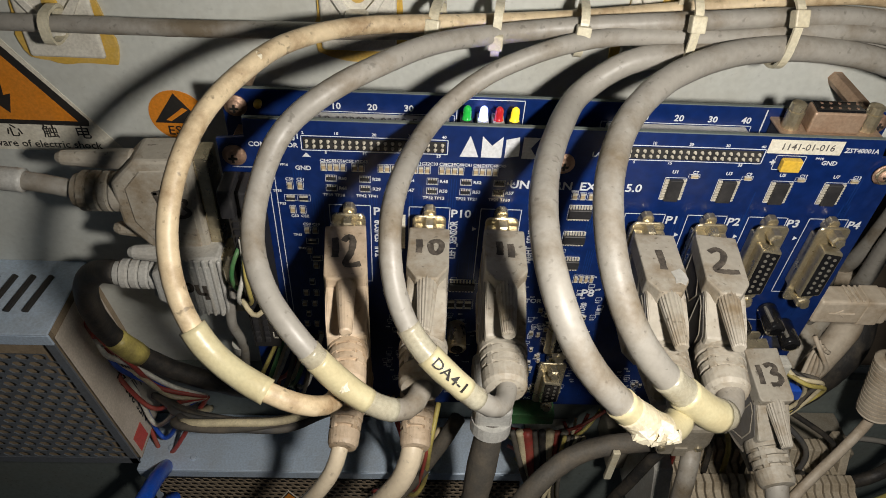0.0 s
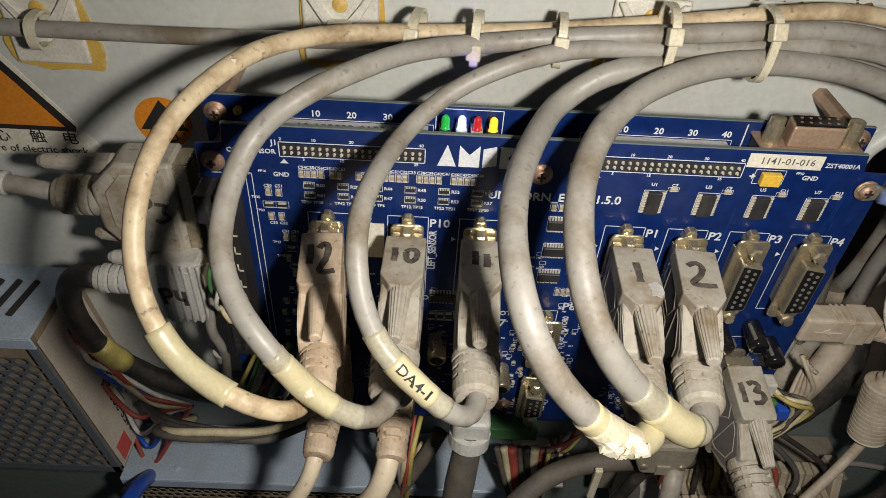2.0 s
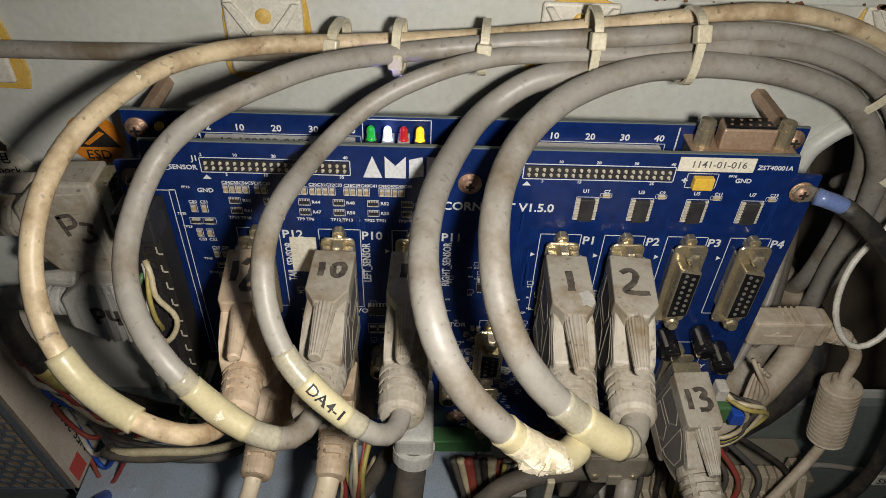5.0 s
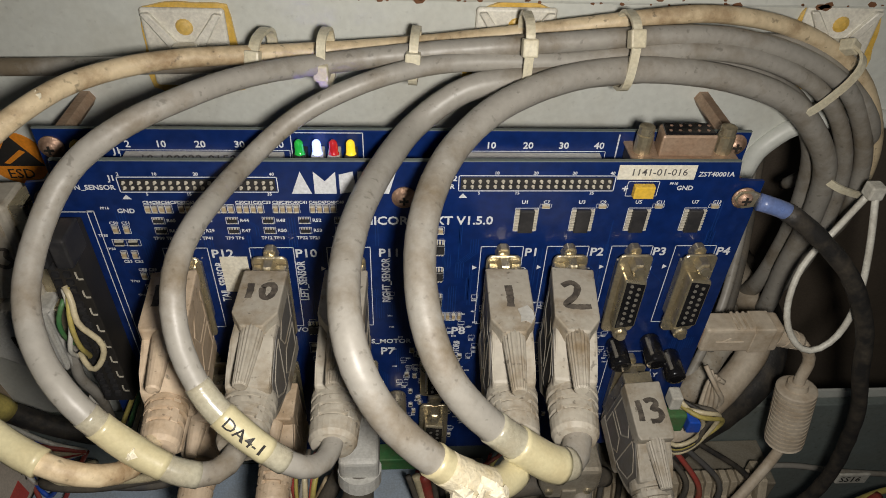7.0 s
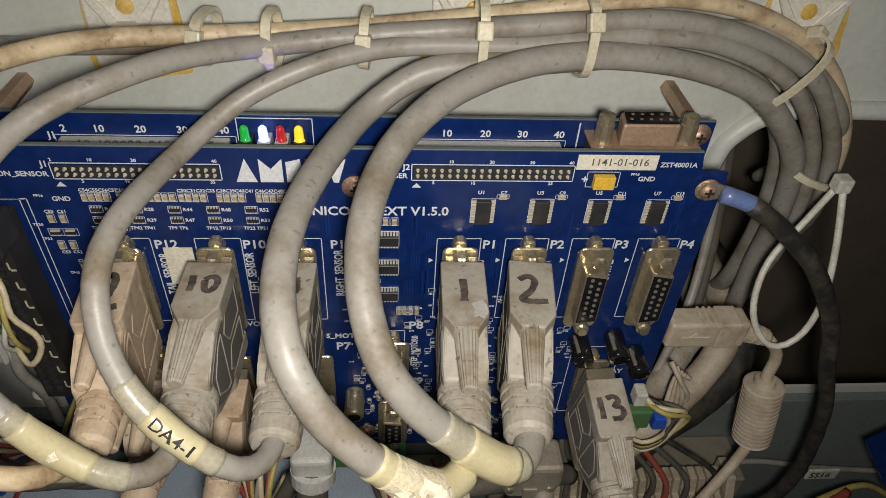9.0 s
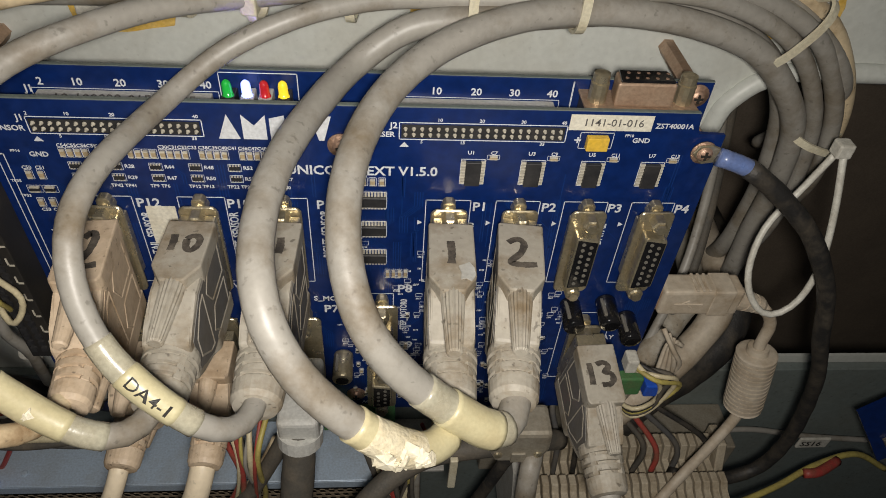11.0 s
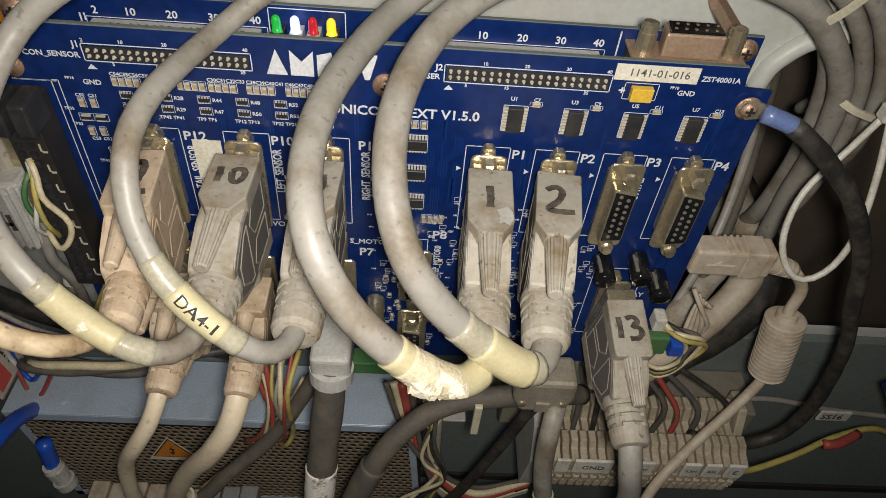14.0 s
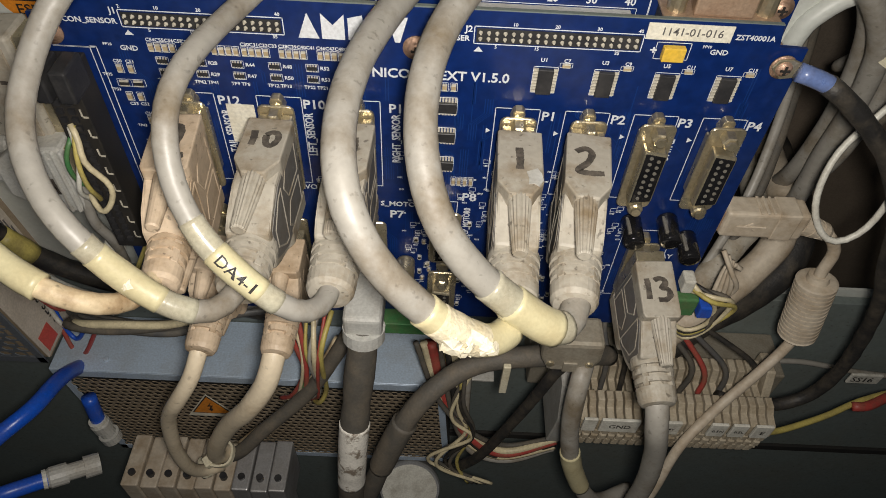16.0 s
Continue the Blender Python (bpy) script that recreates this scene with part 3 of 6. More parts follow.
for k in range(240):
    x, z = rnd.choice(((0.066, 0.0), (0.0955, 0.0), (0.121, -0.02), (-0.0165, 0.0), (0.012, -0.01), (0.0425, 0.01)))
    x += rnd.uniform(-0.0065, 0.0065)
    z += rnd.uniform(-0.075, 0.012)
    if z < -0.083:
        continue
    fine += [(x + 0.0005 * j, x + 0.0005 * j + 0.0003, z, z + 0.0008) for j in range(4)]
    if k % 2:
        fine += ring_rect(x - 0.0002, x + 0.0024, z + 0.0014, z + 0.0034, 0.00016)
part("small_print", quad_mesh(fine, BY), SILK, board)["kind"] = "stuff"
# the maker's mark as plain shapes
for k, shape in enumerate(([(0, 0), (0.0066, 0), (0.0033, 0.0088)], [(0, 0), (0.0072, 0), (0.0072, 0.0088), (0.0036, 0.0050), (0, 0.0088)], [(0, 0), (0.0050, 0.0010), (0.0050, 0.0050), (0.0045, 0.0088), (0, 0.0076), (0, 0.0040)],
                           [(0, 0), (0.0018, 0), (0.0058, 0.0), (0.0028, 0.0044), (0.0058, 0.0088), (0, 0.0088)], [(0.0024, 0), (0.0040, 0), (0.0064, 0.0088), (0.0, 0.0088)])):
    x = 0.0062 + (0, 0.0075, 0.0158, 0.0218, 0.0280)[k]
    part("maker_mark", prism([(x + a, 0.0624 + b) for a, b in shape], BY - 0.00007, BY, "y"), SILK, board)
# polarity triangles and frames round the sockets
for x, z in ((-0.0475, 0.0612), (0.0630, 0.0617)):
    part("marker", prism([(x - 0.0015, z - 0.0010), (x + 0.0015, z - 0.0010), (x, z + 0.0008)], BY - 0.00006, BY, "y"), SILK, board)
for x, z in ((0.0690, 0.0290), (0.0930, 0.0290), (0.1165, 0.0290), (0.1405, 0.0290), (-0.0130, 0.029), (0.0140, 0.029)):
    part("marker", prism([(x - 0.0008, z - 0.0011), (x - 0.0008, z + 0.0011), (x + 0.0009, z)], BY - 0.00006, BY, "y"), SILK, board)
TOPS = {"12": -0.0333, "10": -0.0035, "11": 0.0235, "1": 0.0785, "2": 0.1025, "3": 0.1262, "4": 0.1500}
frames = []
for x in TOPS.values():
    frames += ring_rect(x - 0.0078, x + 0.0078, -0.0010, 0.0392, 0.0003)
frames += ring_rect(0.0515, 0.0605, -0.040, -0.0075, 0.0003) + ring_rect(0.1290, 0.1495, -0.062, -0.0185, 0.0003) + ring_rect(-0.062, -0.0595, -0.03, 0.0555, 0.0003) + ring_rect(-0.074, -0.0600, 0.0548, 0.0552, 0.0003)
part("socket_outline", quad_mesh(frames, BY), SILK, board)["kind"] = "stuff"
sticker = part("sticker", box(0.1143, 0.1408, BY - 0.00015, BY, 0.0683, 0.0740), WHITE_LABEL, board, "yellowed paper serial sticker")
lettering("1141-01-016", FRONT(0.1185, BY - 0.00022, 0.0711), 0.0038, GREY_PRINT, sticker)
part("sticker", box(-0.0222, -0.0125, BY - 0.00015, BY, 0.0180, 0.0350), WHITE_LABEL, board, "yellowed paper sticker")


CONTACT = finish(lathe((0, 0, 0), (0, -1, 0), [(0, 0.00072), (0.0002, 0.00072), (0.00021, 0.0003)], 8), TIN)


def socket(x, z, parent, name="plug_socket", half=0.0196, plugged=False):
    """A straight 15-way socket: flange, shell, black insert with two rows of holes, jack screws and board lock."""
    s = part(name, box(x - 0.0050, x + 0.0050, BY - 0.0050, BY, z - half + 0.006, z + half - 0.006, 0.0006), NICKEL, parent, "tarnished metal plug socket")
    rim = []
    for cx, cz, a0 in ((x + 0.0040, z + half - 0.0022, 0), (x - 0.0040, z + half - 0.0022, 90), (x - 0.0040, z - half + 0.0022, 180), (x + 0.0040, z - half + 0.0022, 270)):
        rim += [(cx + 0.0022 * math.cos(radians(a0 + 22.5 * k)), cz + 0.0022 * math.sin(radians(a0 + 22.5 * k))) for k in range(5)]
    part("flange", prism(rim, BY - 0.0062, BY - 0.0050, "y", 0.0003, 1), NICKEL, s)
    for sg in (1, -1):
        part("foot", rod((x, BY - 0.0050, z + sg * (half - 0.0029)), (x, BY, z + sg * (half - 0.0029)), 0.0026, n=12), NICKEL, s)
    tab = part("board_lock", prism([(x - 0.0022, z + half - 0.003), (x + 0.0022, z + half - 0.003), (x + 0.0022, z + half + 0.0006), (x + 0.0012, z + half + 0.0018), (x - 0.0012, z + half + 0.0018), (x - 0.0022, z + half + 0.0006)], BY - 0.0042, BY - 0.0008, "y", 0.0004), NICKEL, s)
    for sg in (1, -1):
        part("jack_screw", lathe((x, BY - 0.006, z + sg * (half - 0.0029)), (x, BY - 1, z + sg * (half - 0.0029)), [(0, 0.0028), (0.0045, 0.0028), (0.0050, 0.0022), (0.0050, 0.0019), (0.0062, 0.0018)], 6 if sg > 0 else 12), NICKEL, s)
    if not plugged:
        h = half - 0.0070
        shell = prism([(x - 0.0042, z - h), (x + 0.0042, z - h + 0.0012), (x + 0.0042, z + h - 0.0012), (x - 0.0042, z + h)], BY - 0.0118, BY - 0.0060, "y", 0.0009)
        part("shell", shell, NICKEL, s)
        part("insert", prism([(x - 0.0035, z - h + 0.0009), (x + 0.0035, z - h + 0.002), (x + 0.0035, z + h - 0.002), (x - 0.0035, z + h - 0.0009)], BY - 0.01205, BY - 0.0110, "y", 0.0003), GLOSS, s)
        for k in range(8):
            for col in range(2):
                zz = z - h + 0.0035 + (k + 0.5 * col) * 0.00274
                if zz < z + h - 0.002:
                    part("contact", CONTACT, None, s, at=Matrix.Translation((x - 0.0014 + col * 0.0028, BY - 0.01205, zz)))
    return s


for n, x in TOPS.items():
    socket(x, 0.0200, board, plugged=n not in ("3", "4"))
LOWER = (-0.0330, -0.0050, 0.0265)
for x in LOWER:
    socket(x, -0.0350, board, plugged=True)
socket(0.1375, -0.0400, board, plugged=True)
socket(0.0560, -0.0235, board, half=0.0150)
socket(0.0560, -0.0600, board, half=0.0150)
# electrolytic capacitors
for x, z in ((0.1300, -0.0125), (0.1440, -0.0110), (0.1545, -0.0205), (0.0400, -0.0450), (0.0105, -0.0270)):
    big = x < 0.1
    c = part("electrolytic_capacitor", lathe((x, BY, z), (x, BY - 1, z - 0.12), [(0, 0.0038), (0.001, 0.0041), (0.0015, 0.0038), (0.002, 0.0041), (0.0120, 0.0041), (0.0125, 0.0037)], 20), NICKEL if big else GLOSS, board, "small black electrolytic capacitor" if not big else "small silver electrolytic capacitor", True)
    part("top_plate", lathe((x, BY - 0.0123, z - 0.0015), (x, BY - 1, z - 0.12), [(0, 0.0027), (0.0004, 0.0026)], 16), GLOSS, c)
    part("stripe", box(x - 0.0030, x - 0.0016, BY - 0.0105, BY - 0.002, z + 0.0019, z + 0.0032, 0.0003), TIN, c)
# tall black header along the board's edge
hd = part("edge_header", box(-0.0752, -0.0642, BY - 0.0120, BY, -0.030, 0.0530, 0.0004), BLACK_PRINT, board, "tall black two-row header socket with latch")
part("latch", box(-0.0762, -0.0712, BY - 0.0165, BY - 0.004, 0.0440, 0.0560, 0.0008), CHIP, hd)
part("latch", box(-0.0690, -0.0634, BY - 0.0165, BY - 0.004, 0.0440, 0.0560, 0.0008), CHIP, hd)
cut = bmesh.new()
for k in range(20):
    for j in range(2):
        box(-0.0736 + j * 0.0038, -0.0716 + j * 0.0038, BY - 0.0132, BY - 0.0120, 0.0410 - k * 0.0035, 0.0430 - k * 0.0035, bm=cut)
part("contact_frame", cut, CHIP, hd)["kind"] = "stuff"
part("contact_strip", quad_mesh([(-0.0666, -0.0645, -0.024 + 0.0085 * k, -0.0234 + 0.0085 * k) for k in range(9)] + [(-0.0666, -0.0661, -0.024 + 0.0085 * k, -0.0205 + 0.0085 * k) for k in range(9)], BY - 0.012, 0.0003), PAD, hd)
gt = part("terminal_strip", box(0.030, 0.062, BY - 0.009, BY, -0.0895, -0.0815, 0.0005), GREEN, board, "green screw terminal strip at the board's foot")

red_lamp = part("indicator_lamp", box(0.1200, 0.1220, BY - 0.0014, BY, -0.0787, -0.0773, 0.0002, 1), LED_HOT, board, "tiny lit red indicator lamp")
rnd = random.Random(31)
tracks = bmesh.new()
for k in range(150):
    x, z = rnd.uniform(-0.055, 0.160), rnd.uniform(-0.080, 0.060)
    dx = rnd.choice((-1, 0, 0, 1))
    run, fall = rnd.uniform(0.002, 0.008), rnd.uniform(0.006, 0.022)
    for j in range(rnd.choice((1, 2, 4))):
        o = j * 0.0009
        pts = [(x + o, z), (x + o, z - run), (x + o + dx * fall * 0.4, z - run - fall * 0.4), (x + o + dx * fall * 0.4, z - run - fall)]
        for (xa, za), (xb, zb) in zip(pts, pts[1:]):
            if -0.06 < min(xa, xb) and max(xa, xb) < 0.163 and zb > -0.083:
                q = [tracks.verts.new((u, BY - 0.00004, v)) for u, v in ((xa - 0.00016, za), (xa + 0.00016, za), (xb + 0.00016, zb), (xb - 0.00016, zb))]
                tracks.faces.new(q)
part("track_layer", tracks, TRACE, board)["kind"] = "stuff"

# ---- board behind it ----
rear = thing("rear_circuit_board", (0.04, MY, -0.085), "dark blue rear circuit board on brass standoffs", "circuit board")
part("substrate", box(-0.0785, 0.1645, MY, MY + 0.0016, -0.085, 0.0772, 0.0002, 1), PCB, rear)
part("bare_edge", box(-0.0785, 0.1645, MY + 0.0001, MY + 0.0015, 0.0773, 0.0776), PCB_EDGE, rear, "bare fibreglass board edge")
screw(-0.0738, MY, 0.0705, rear)
screw(0.1595, MY, 0.0725, rear)
for x0, x1, t in ((-0.0505, 0.0025, "10-100022-0150-5105"), (0.0600, 0.1120, "")):
    st = part("header_strip", box(x0, x1, MY - 0.0060, MY, 0.0640, 0.0690, 0.0003), HOOD_WHITE, rear, "grey plastic header strip with printed sticker")
    if t:
        lettering(t, Matrix.Translation((x0 + 0.006, MY - 0.0056, 0.06905)) @ pose(0, 0, 0, 30, 0, 0), 0.0048, GREY_PRINT, st)
for k, (t, xa) in enumerate((("2", -0.050), ("10", -0.0400), ("20", -0.0270), ("30", -0.0140), ("40", -0.0010), ("10", 0.0715), ("20", 0.0845), ("30", 0.0970), ("40", 0.1095), ("J1", -0.0545))):
    lettering(t, FRONT(xa, MY - 0.00003, 0.0716 if t != "J1" else 0.0690), 0.0036, SILK, rear)
for r_ in (ring_rect(0.1175, 0.1180, 0.066, 0.0765), ring_rect(-0.0525, 0.0045, 0.0635, 0.0695), ring_rect(0.058, 0.114, 0.0635, 0.0695)):
    part("outline", quad_mesh(r_, MY), SILK, rear)
part("test_point", lathe((-0.0655, MY, 0.0722), (-0.0655, MY - 1, 0.0722), [(0, 0.0013), (0.0015, 0.0016), (0.003, 0.0012), (0.0034, 0.0005)], 14), YELLOW_CAP, rear, "yellow test point bead", True)
# indicator lamps
for x, m, lab in ((0.0085, LED_GREEN, "small green indicator lamp"), (0.0143, LED_BLUE, "small lit blue-white indicator lamp"), (0.0198, LED_RED, "small red indicator lamp"), (0.0255, LED_YELLOW, "small lit yellow indicator lamp")):
    holder = part("lamp_holder", box(x - 0.0021, x + 0.0021, MY - 0.0068, MY, 0.0665, 0.0712, 0.0003), HOOD_WHITE if x < 0.02 and x > 0.01 else CHIP, rear)
    part("indicator_lamp", lathe((x, MY - 0.0048, 0.0705), (x, MY - 0.0058, 0.0790), [(0, 0.0018), (0.0008, 0.0018), (0.0008, 0.0015), (0.0045, 0.0015), (0.0056, 0.0013), (0.0063, 0.0007), (0.0065, 0.0002)], 16), m, holder, lab, True)
part("lamp_outline", quad_mesh(ring_rect(0.0050, 0.0295, 0.0660, 0.0765, 0.0003), MY), SILK, rear)
# upward socket with rusty shell
up = part("upward_socket", box(0.1200, 0.1560, MY - 0.0135, MY - 0.0005, 0.0640, 0.0725, 0.0006), CHIP, rear, "upward-facing rusty plug socket")
part("flange", box(0.1195, 0.1565, MY - 0.0140, MY + 0.0012, 0.0726, 0.0738, 0.0005), BRASS, up)
part("front_plate", box(0.1200, 0.1560, MY - 0.0152, MY - 0.0136, 0.0716, 0.0738, 0.0004), BRASS, up)
part("shell", prism([(0.1285, MY - 0.0105), (0.1475, MY - 0.0105), (0.1465, MY - 0.0025), (0.1295, MY - 0.0025)], 0.0738, 0.0822, "z", 0.0008), BRASS, up)
part("insert", prism([(0.1293, MY - 0.0099), (0.1467, MY - 0.0099), (0.1458, MY - 0.0032), (0.1302, MY - 0.0032)], 0.0816, 0.0829, "z", 0.0003), GLOSS, up)
hb = bmesh.new()
for k in range(10):
    x, y = 0.1315 + (k % 5) * 0.0032 + (0.0012 if k > 4 else 0), MY - 0.0082 + 0.0032 * (k // 5)
    lathe((x, y, 0.0829), (x, y, 1), [(0, 0.0006), (0.0001, 0.0006)], 8, hb)
part("contact_hole", hb, COPPER_SCREW, up)
for x in (0.1240, 0.1520):
    part("jack_screw", lathe((x, MY - 0.0065, 0.0738), (x, MY - 0.0065, 1), [(0, 0.0030), (0.0066, 0.0030), (0.0070, 0.0022), (0.0070, 0.0027), (0.0096, 0.0026), (0.0100, 0.0014)], 12), NICKEL, up)
# brass standoffs to the panel
for x, z in ((-0.0738, 0.0705), (0.1595, 0.0725), (-0.0738, -0.075), (0.1595, -0.075)):
    tagged(part("standoff", rod((x, MY + 0.0017, z), (x, WY, z), 0.0032, n=6), BRASS, None), "long hexagonal brass standoff fixed to the panel", "standoff", "board standoffs")
for x, z in ((0.0432, 0.0610), (0.160, 0.0615), (-0.0725, 0.0600), (0.0445, -0.0735)):
    tagged(part("spacer", rod((x, BY + 0.0017, z), (x, MY, z), 0.0030, n=6), BRASS, None), "short brass spacer between the two boards", "spacer", "board spacers")


# ---- moulded plugs ----
def hood(x, z, yaw=0.0, material=HOOD, ribbed=True, pitch=0.0, long=1.0, label="", neck=1.0, corner=22.0, front=27.5, flare=3.6):
    """A moulded cable plug: shell with sloping shoulders, raised block on either edge, ridged flanks,
    tapered thumb screws and a slotted strain relief. Built facing -y with its root at the socket's face."""
    root = new("cable_plug")
    root.empty_display_size = 0.005
    root.matrix_basis = Matrix.Translation((x, BY - 0.0122, z)) @ pose(0, 0, 0, pitch, 0, yaw)
    tagged(root, label, "cable plug", "plugs on the circuit board")
    L = 0.001 * long
    w = 0.0069
    I = Matrix()
    prof = [(0, -17.6), (0, 17.6), (-27, 15.6), (-36, 10.4), (-41, 8.2 * neck), (-41, -8.2 * neck), (-36, -10.4), (-27, -15.6)]
    shell = part("shell", prism([(a * L, b * 0.001) for a, b in prof], -w, w, "x", 0.0011, 2), material, root, at=I)
    # flat flank panels, darker than the shell on grey plugs, with ridged outlines
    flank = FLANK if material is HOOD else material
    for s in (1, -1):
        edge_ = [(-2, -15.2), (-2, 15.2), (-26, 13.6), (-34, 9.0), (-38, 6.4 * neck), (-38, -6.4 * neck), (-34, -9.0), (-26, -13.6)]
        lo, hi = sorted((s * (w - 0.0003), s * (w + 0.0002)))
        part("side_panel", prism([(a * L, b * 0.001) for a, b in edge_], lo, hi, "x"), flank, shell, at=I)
        for loop in ([(-4, 13.5), (-17, 13.0), (-21, 8.5), (-17, 1.5), (-4, 1.5)], [(-24, 11.5), (-28, 10.5), (-35, 4.0), (-35, -4.0), (-28, -10.5), (-24, -11.5)], [(-4, -13.5), (-17, -13.0), (-21, -8.5), (-17, -1.5), (-4, -1.5)]):
            bm = bmesh.new()
            for p, q in zip(loop, loop[1:] + loop[:1]):
                rod((s * w, p[0] * L, p[1] * 0.001), (s * w, q[0] * L, q[1] * 0.001), 0.00042, n=6, bm=bm)
            part("side_ridge", bm, material, shell, at=I)
    for s in (1, -1):
        lo, hi = sorted((s * 0.0125, s * 0.0197))
        out_ = [(-0.0073, -0.0002), (0.0073, -0.0002), (0.0073, -corner * L), (0.001 * flare, -front * L), (-0.001 * flare, -front * L), (-0.0073, -corner * L)]
        part("number_block", prism(out_, lo, hi, "z", 0.0006, 2), material, shell, at=I)
    part("mating_shell", box(-0.0058, 0.0058, -0.0005, 0.0056, -0.0170, 0.0170, 0.0006), NICKEL, root, at=I)
    for s in (1, -1):
        bm = bmesh.new()
        n = 36 if ribbed else 16
        rings = []
        for d, r in ((front - 2, 2.9), (front - 0.4, 3.3), (front + 2, 3.3), (front + 17, 2.3), (front + 19.5, 2.1), (front + 20, 1.6)):
            ring = []
            for k in range(n):
                rr = r * 0.001 * (1 + 0.10 * (k % 2) * ribbed)
                a = k * math.tau / n
                ring.append(bm.verts.new((rr * math.cos(a), -d * L, s * (0.0163 - 0.00006 * (d - front)) + rr * math.sin(a))))
            rings.append(ring)
        for p, q in zip(rings, rings[1:]):
            for k in range(n):
                bm.faces.new((p[k], p[(k + 1) % n], q[(k + 1) % n], q[k]))
        bm.faces.new(rings[0])
        bm.faces.new(rings[-1][::-1])
        part("thumb_screw", bm, material, root, at=I)
    # strain relief with slots between its ribs, and webs across the slots
    pr = [(0.0, 8.0), (1.5, 8.3)]
    for k in range(3):
        d = 2.0 + k * 3.4
        r = 8.3 - k * 0.3
        pr += [(d, r), (d + 2.0, r - 0.1), (d + 2.1, r - 1.5), (d + 3.3, r - 1.5)]
    pr += [(12.4, 7.6), (17.0, 7.3), (18.6, 6.4), (19.0, 4.5)]
    relief = part("strain_relief", lathe((0, -38 * L, 0), (0, -1, 0), [(a * 0.001, b * 0.001 * neck) for a, b in pr], 26), material, root, at=I)
    for a in (45, 135, 225, 315):
        web = box(-0.0012, 0.0012, -38 * L - 0.0124, -38 * L - 0.0015, 0.0050 * neck, 0.0076 * neck, 0.0003, 1)
        web.transform(Matrix.Rotation(radians(a), 4, "Y"))
        part("web", web, material, relief, at=I)
    return root


def on_plate(root, x, y, z=0.0197):
    return root.matrix_basis @ Vector((x, y, z))


def number(root, strokes, width=0.0021, z=0.0197):
    for st in strokes:
        pts = [on_plate(root, a * 0.001, -b * 0.001, z) for a, b in st]
        stroke(pts, width, root, "handwriting", INK, (0, 0, 1), 0.0002)


ONE = lambda x, a=9, b=19: [(x, a), (x + 0.3, (a + b) / 2), (x + 0.1, b)]
TWO = lambda x, a=8, w=7.5, h=12.0: [(x, a + h * 0.16), (x + w * 0.35, a), (x + w * 0.62, a + h * 0.14), (x + w * 0.50, a + h * 0.50), (x + w * 0.10, a + h * 0.86), (x + w * 0.5, a + h * 0.92), (x + w * 1.1, a + h * 0.88)]
ZT = 0.0200
p12 = hood(TOPS["12"] - 0.0004, ZT, 5, HOOD_CREAM, False, label="cream-beige moulded cable plug marked 12 in black ink", neck=0.80, corner=25, front=27, flare=6.4)
number(p12, [ONE(-3.6, 7, 17), TWO(-0.6, 6.5, 5.2, 16)], 0.0024)
p10 = hood(TOPS["10"], ZT, -2, HOOD, True, label="grey-beige moulded cable plug marked 10 in black ink", corner=20, front=26)
number(p10, [ONE(-3.4, 7, 14), [(0.6, 9.0), (2.0, 7.4), (4.2, 8.0), (4.6, 11), (3.0, 14.0), (1.2, 13.0), (0.6, 9.0)]], 0.0022)
p11 = hood(TOPS["11"], ZT, -2, HOOD, True, label="grey-beige moulded cable plug marked 11 in black ink", corner=21, front=26.5)
number(p11, [ONE(-2.2, 7, 14), ONE(1.8, 8, 15)], 0.0025)
p1 = hood(TOPS["1"], ZT, -2, HOOD, True, label="grey-beige moulded cable plug marked 1 with a paint chip", corner=24.0, front=30)
number(p1, [ONE(-0.4, 9, 19)], 0.0025)
part("paint_chip", prism([(0.0018, -0.0200), (0.0035, -0.0192), (0.0052, -0.0182), (0.0066, -0.0205), (0.0070, -0.0235), (0.0056, -0.0262), (0.0040, -0.0250), (0.0024, -0.0255), (0.0026, -0.0228)], 0.0196, 0.0200, "z"), HOOD_WHITE, p1, "flaking pale paint patch", at=Matrix())
p2 = hood(TOPS["2"] - 0.001, ZT, -7, HOOD, True, label="grey-beige moulded cable plug marked 2 in black ink", corner=24.0, front=30)
number(p2, [TWO(-4.2, 8, 8.2, 12.5)], 0.0023)
p13 = hood(0.1375, -0.0365, 3, HOOD, True, 14, 0.88, label="grey-beige moulded cable plug marked 13 in black ink", corner=25, front=27, flare=6.6)
number(p13, [ONE(-4.2, 8, 16.5), [(-1.4, 8.6), (1.0, 7.8), (3.0, 8.8), (2.6, 10.8), (0.6, 12.0), (3.4, 12.2), (4.2, 14.6), (2.6, 16.6), (-0.6, 16.6)]], 0.0023)
pl12 = hood(LOWER[0], -0.0350, -3, HOOD_CREAM, False, 10, label="cream-beige moulded cable plug in the lower row", long=0.58, neck=0.84, corner=24, front=27, flare=6.4)
pl10 = hood(LOWER[1], -0.0350, -2, HOOD_CREAM, False, 10, label="cream-beige moulded cable plug in the lower row", long=0.58, neck=0.84, corner=24, front=27, flare=6.4)


# ---- looped cables ----
def cable(name, points, r, material, label, category="cable", group="", wobble=0.03, sleeves=(), n=16):
    root = thing(name, points[-1], label, category, group)
    part("jacket", tube(points, r, n, wobble=wobble), material, root, smooth=True)
    for a, b, rr, m, nm, lab in sleeves:
        part(nm, tube(stretch(points, a, b), rr, n, step=0.0012, wobble=0.45 if m is TAPE else 0.16 if m is FLAKE else 0.05), m, root, lab, smooth=True)
    return root


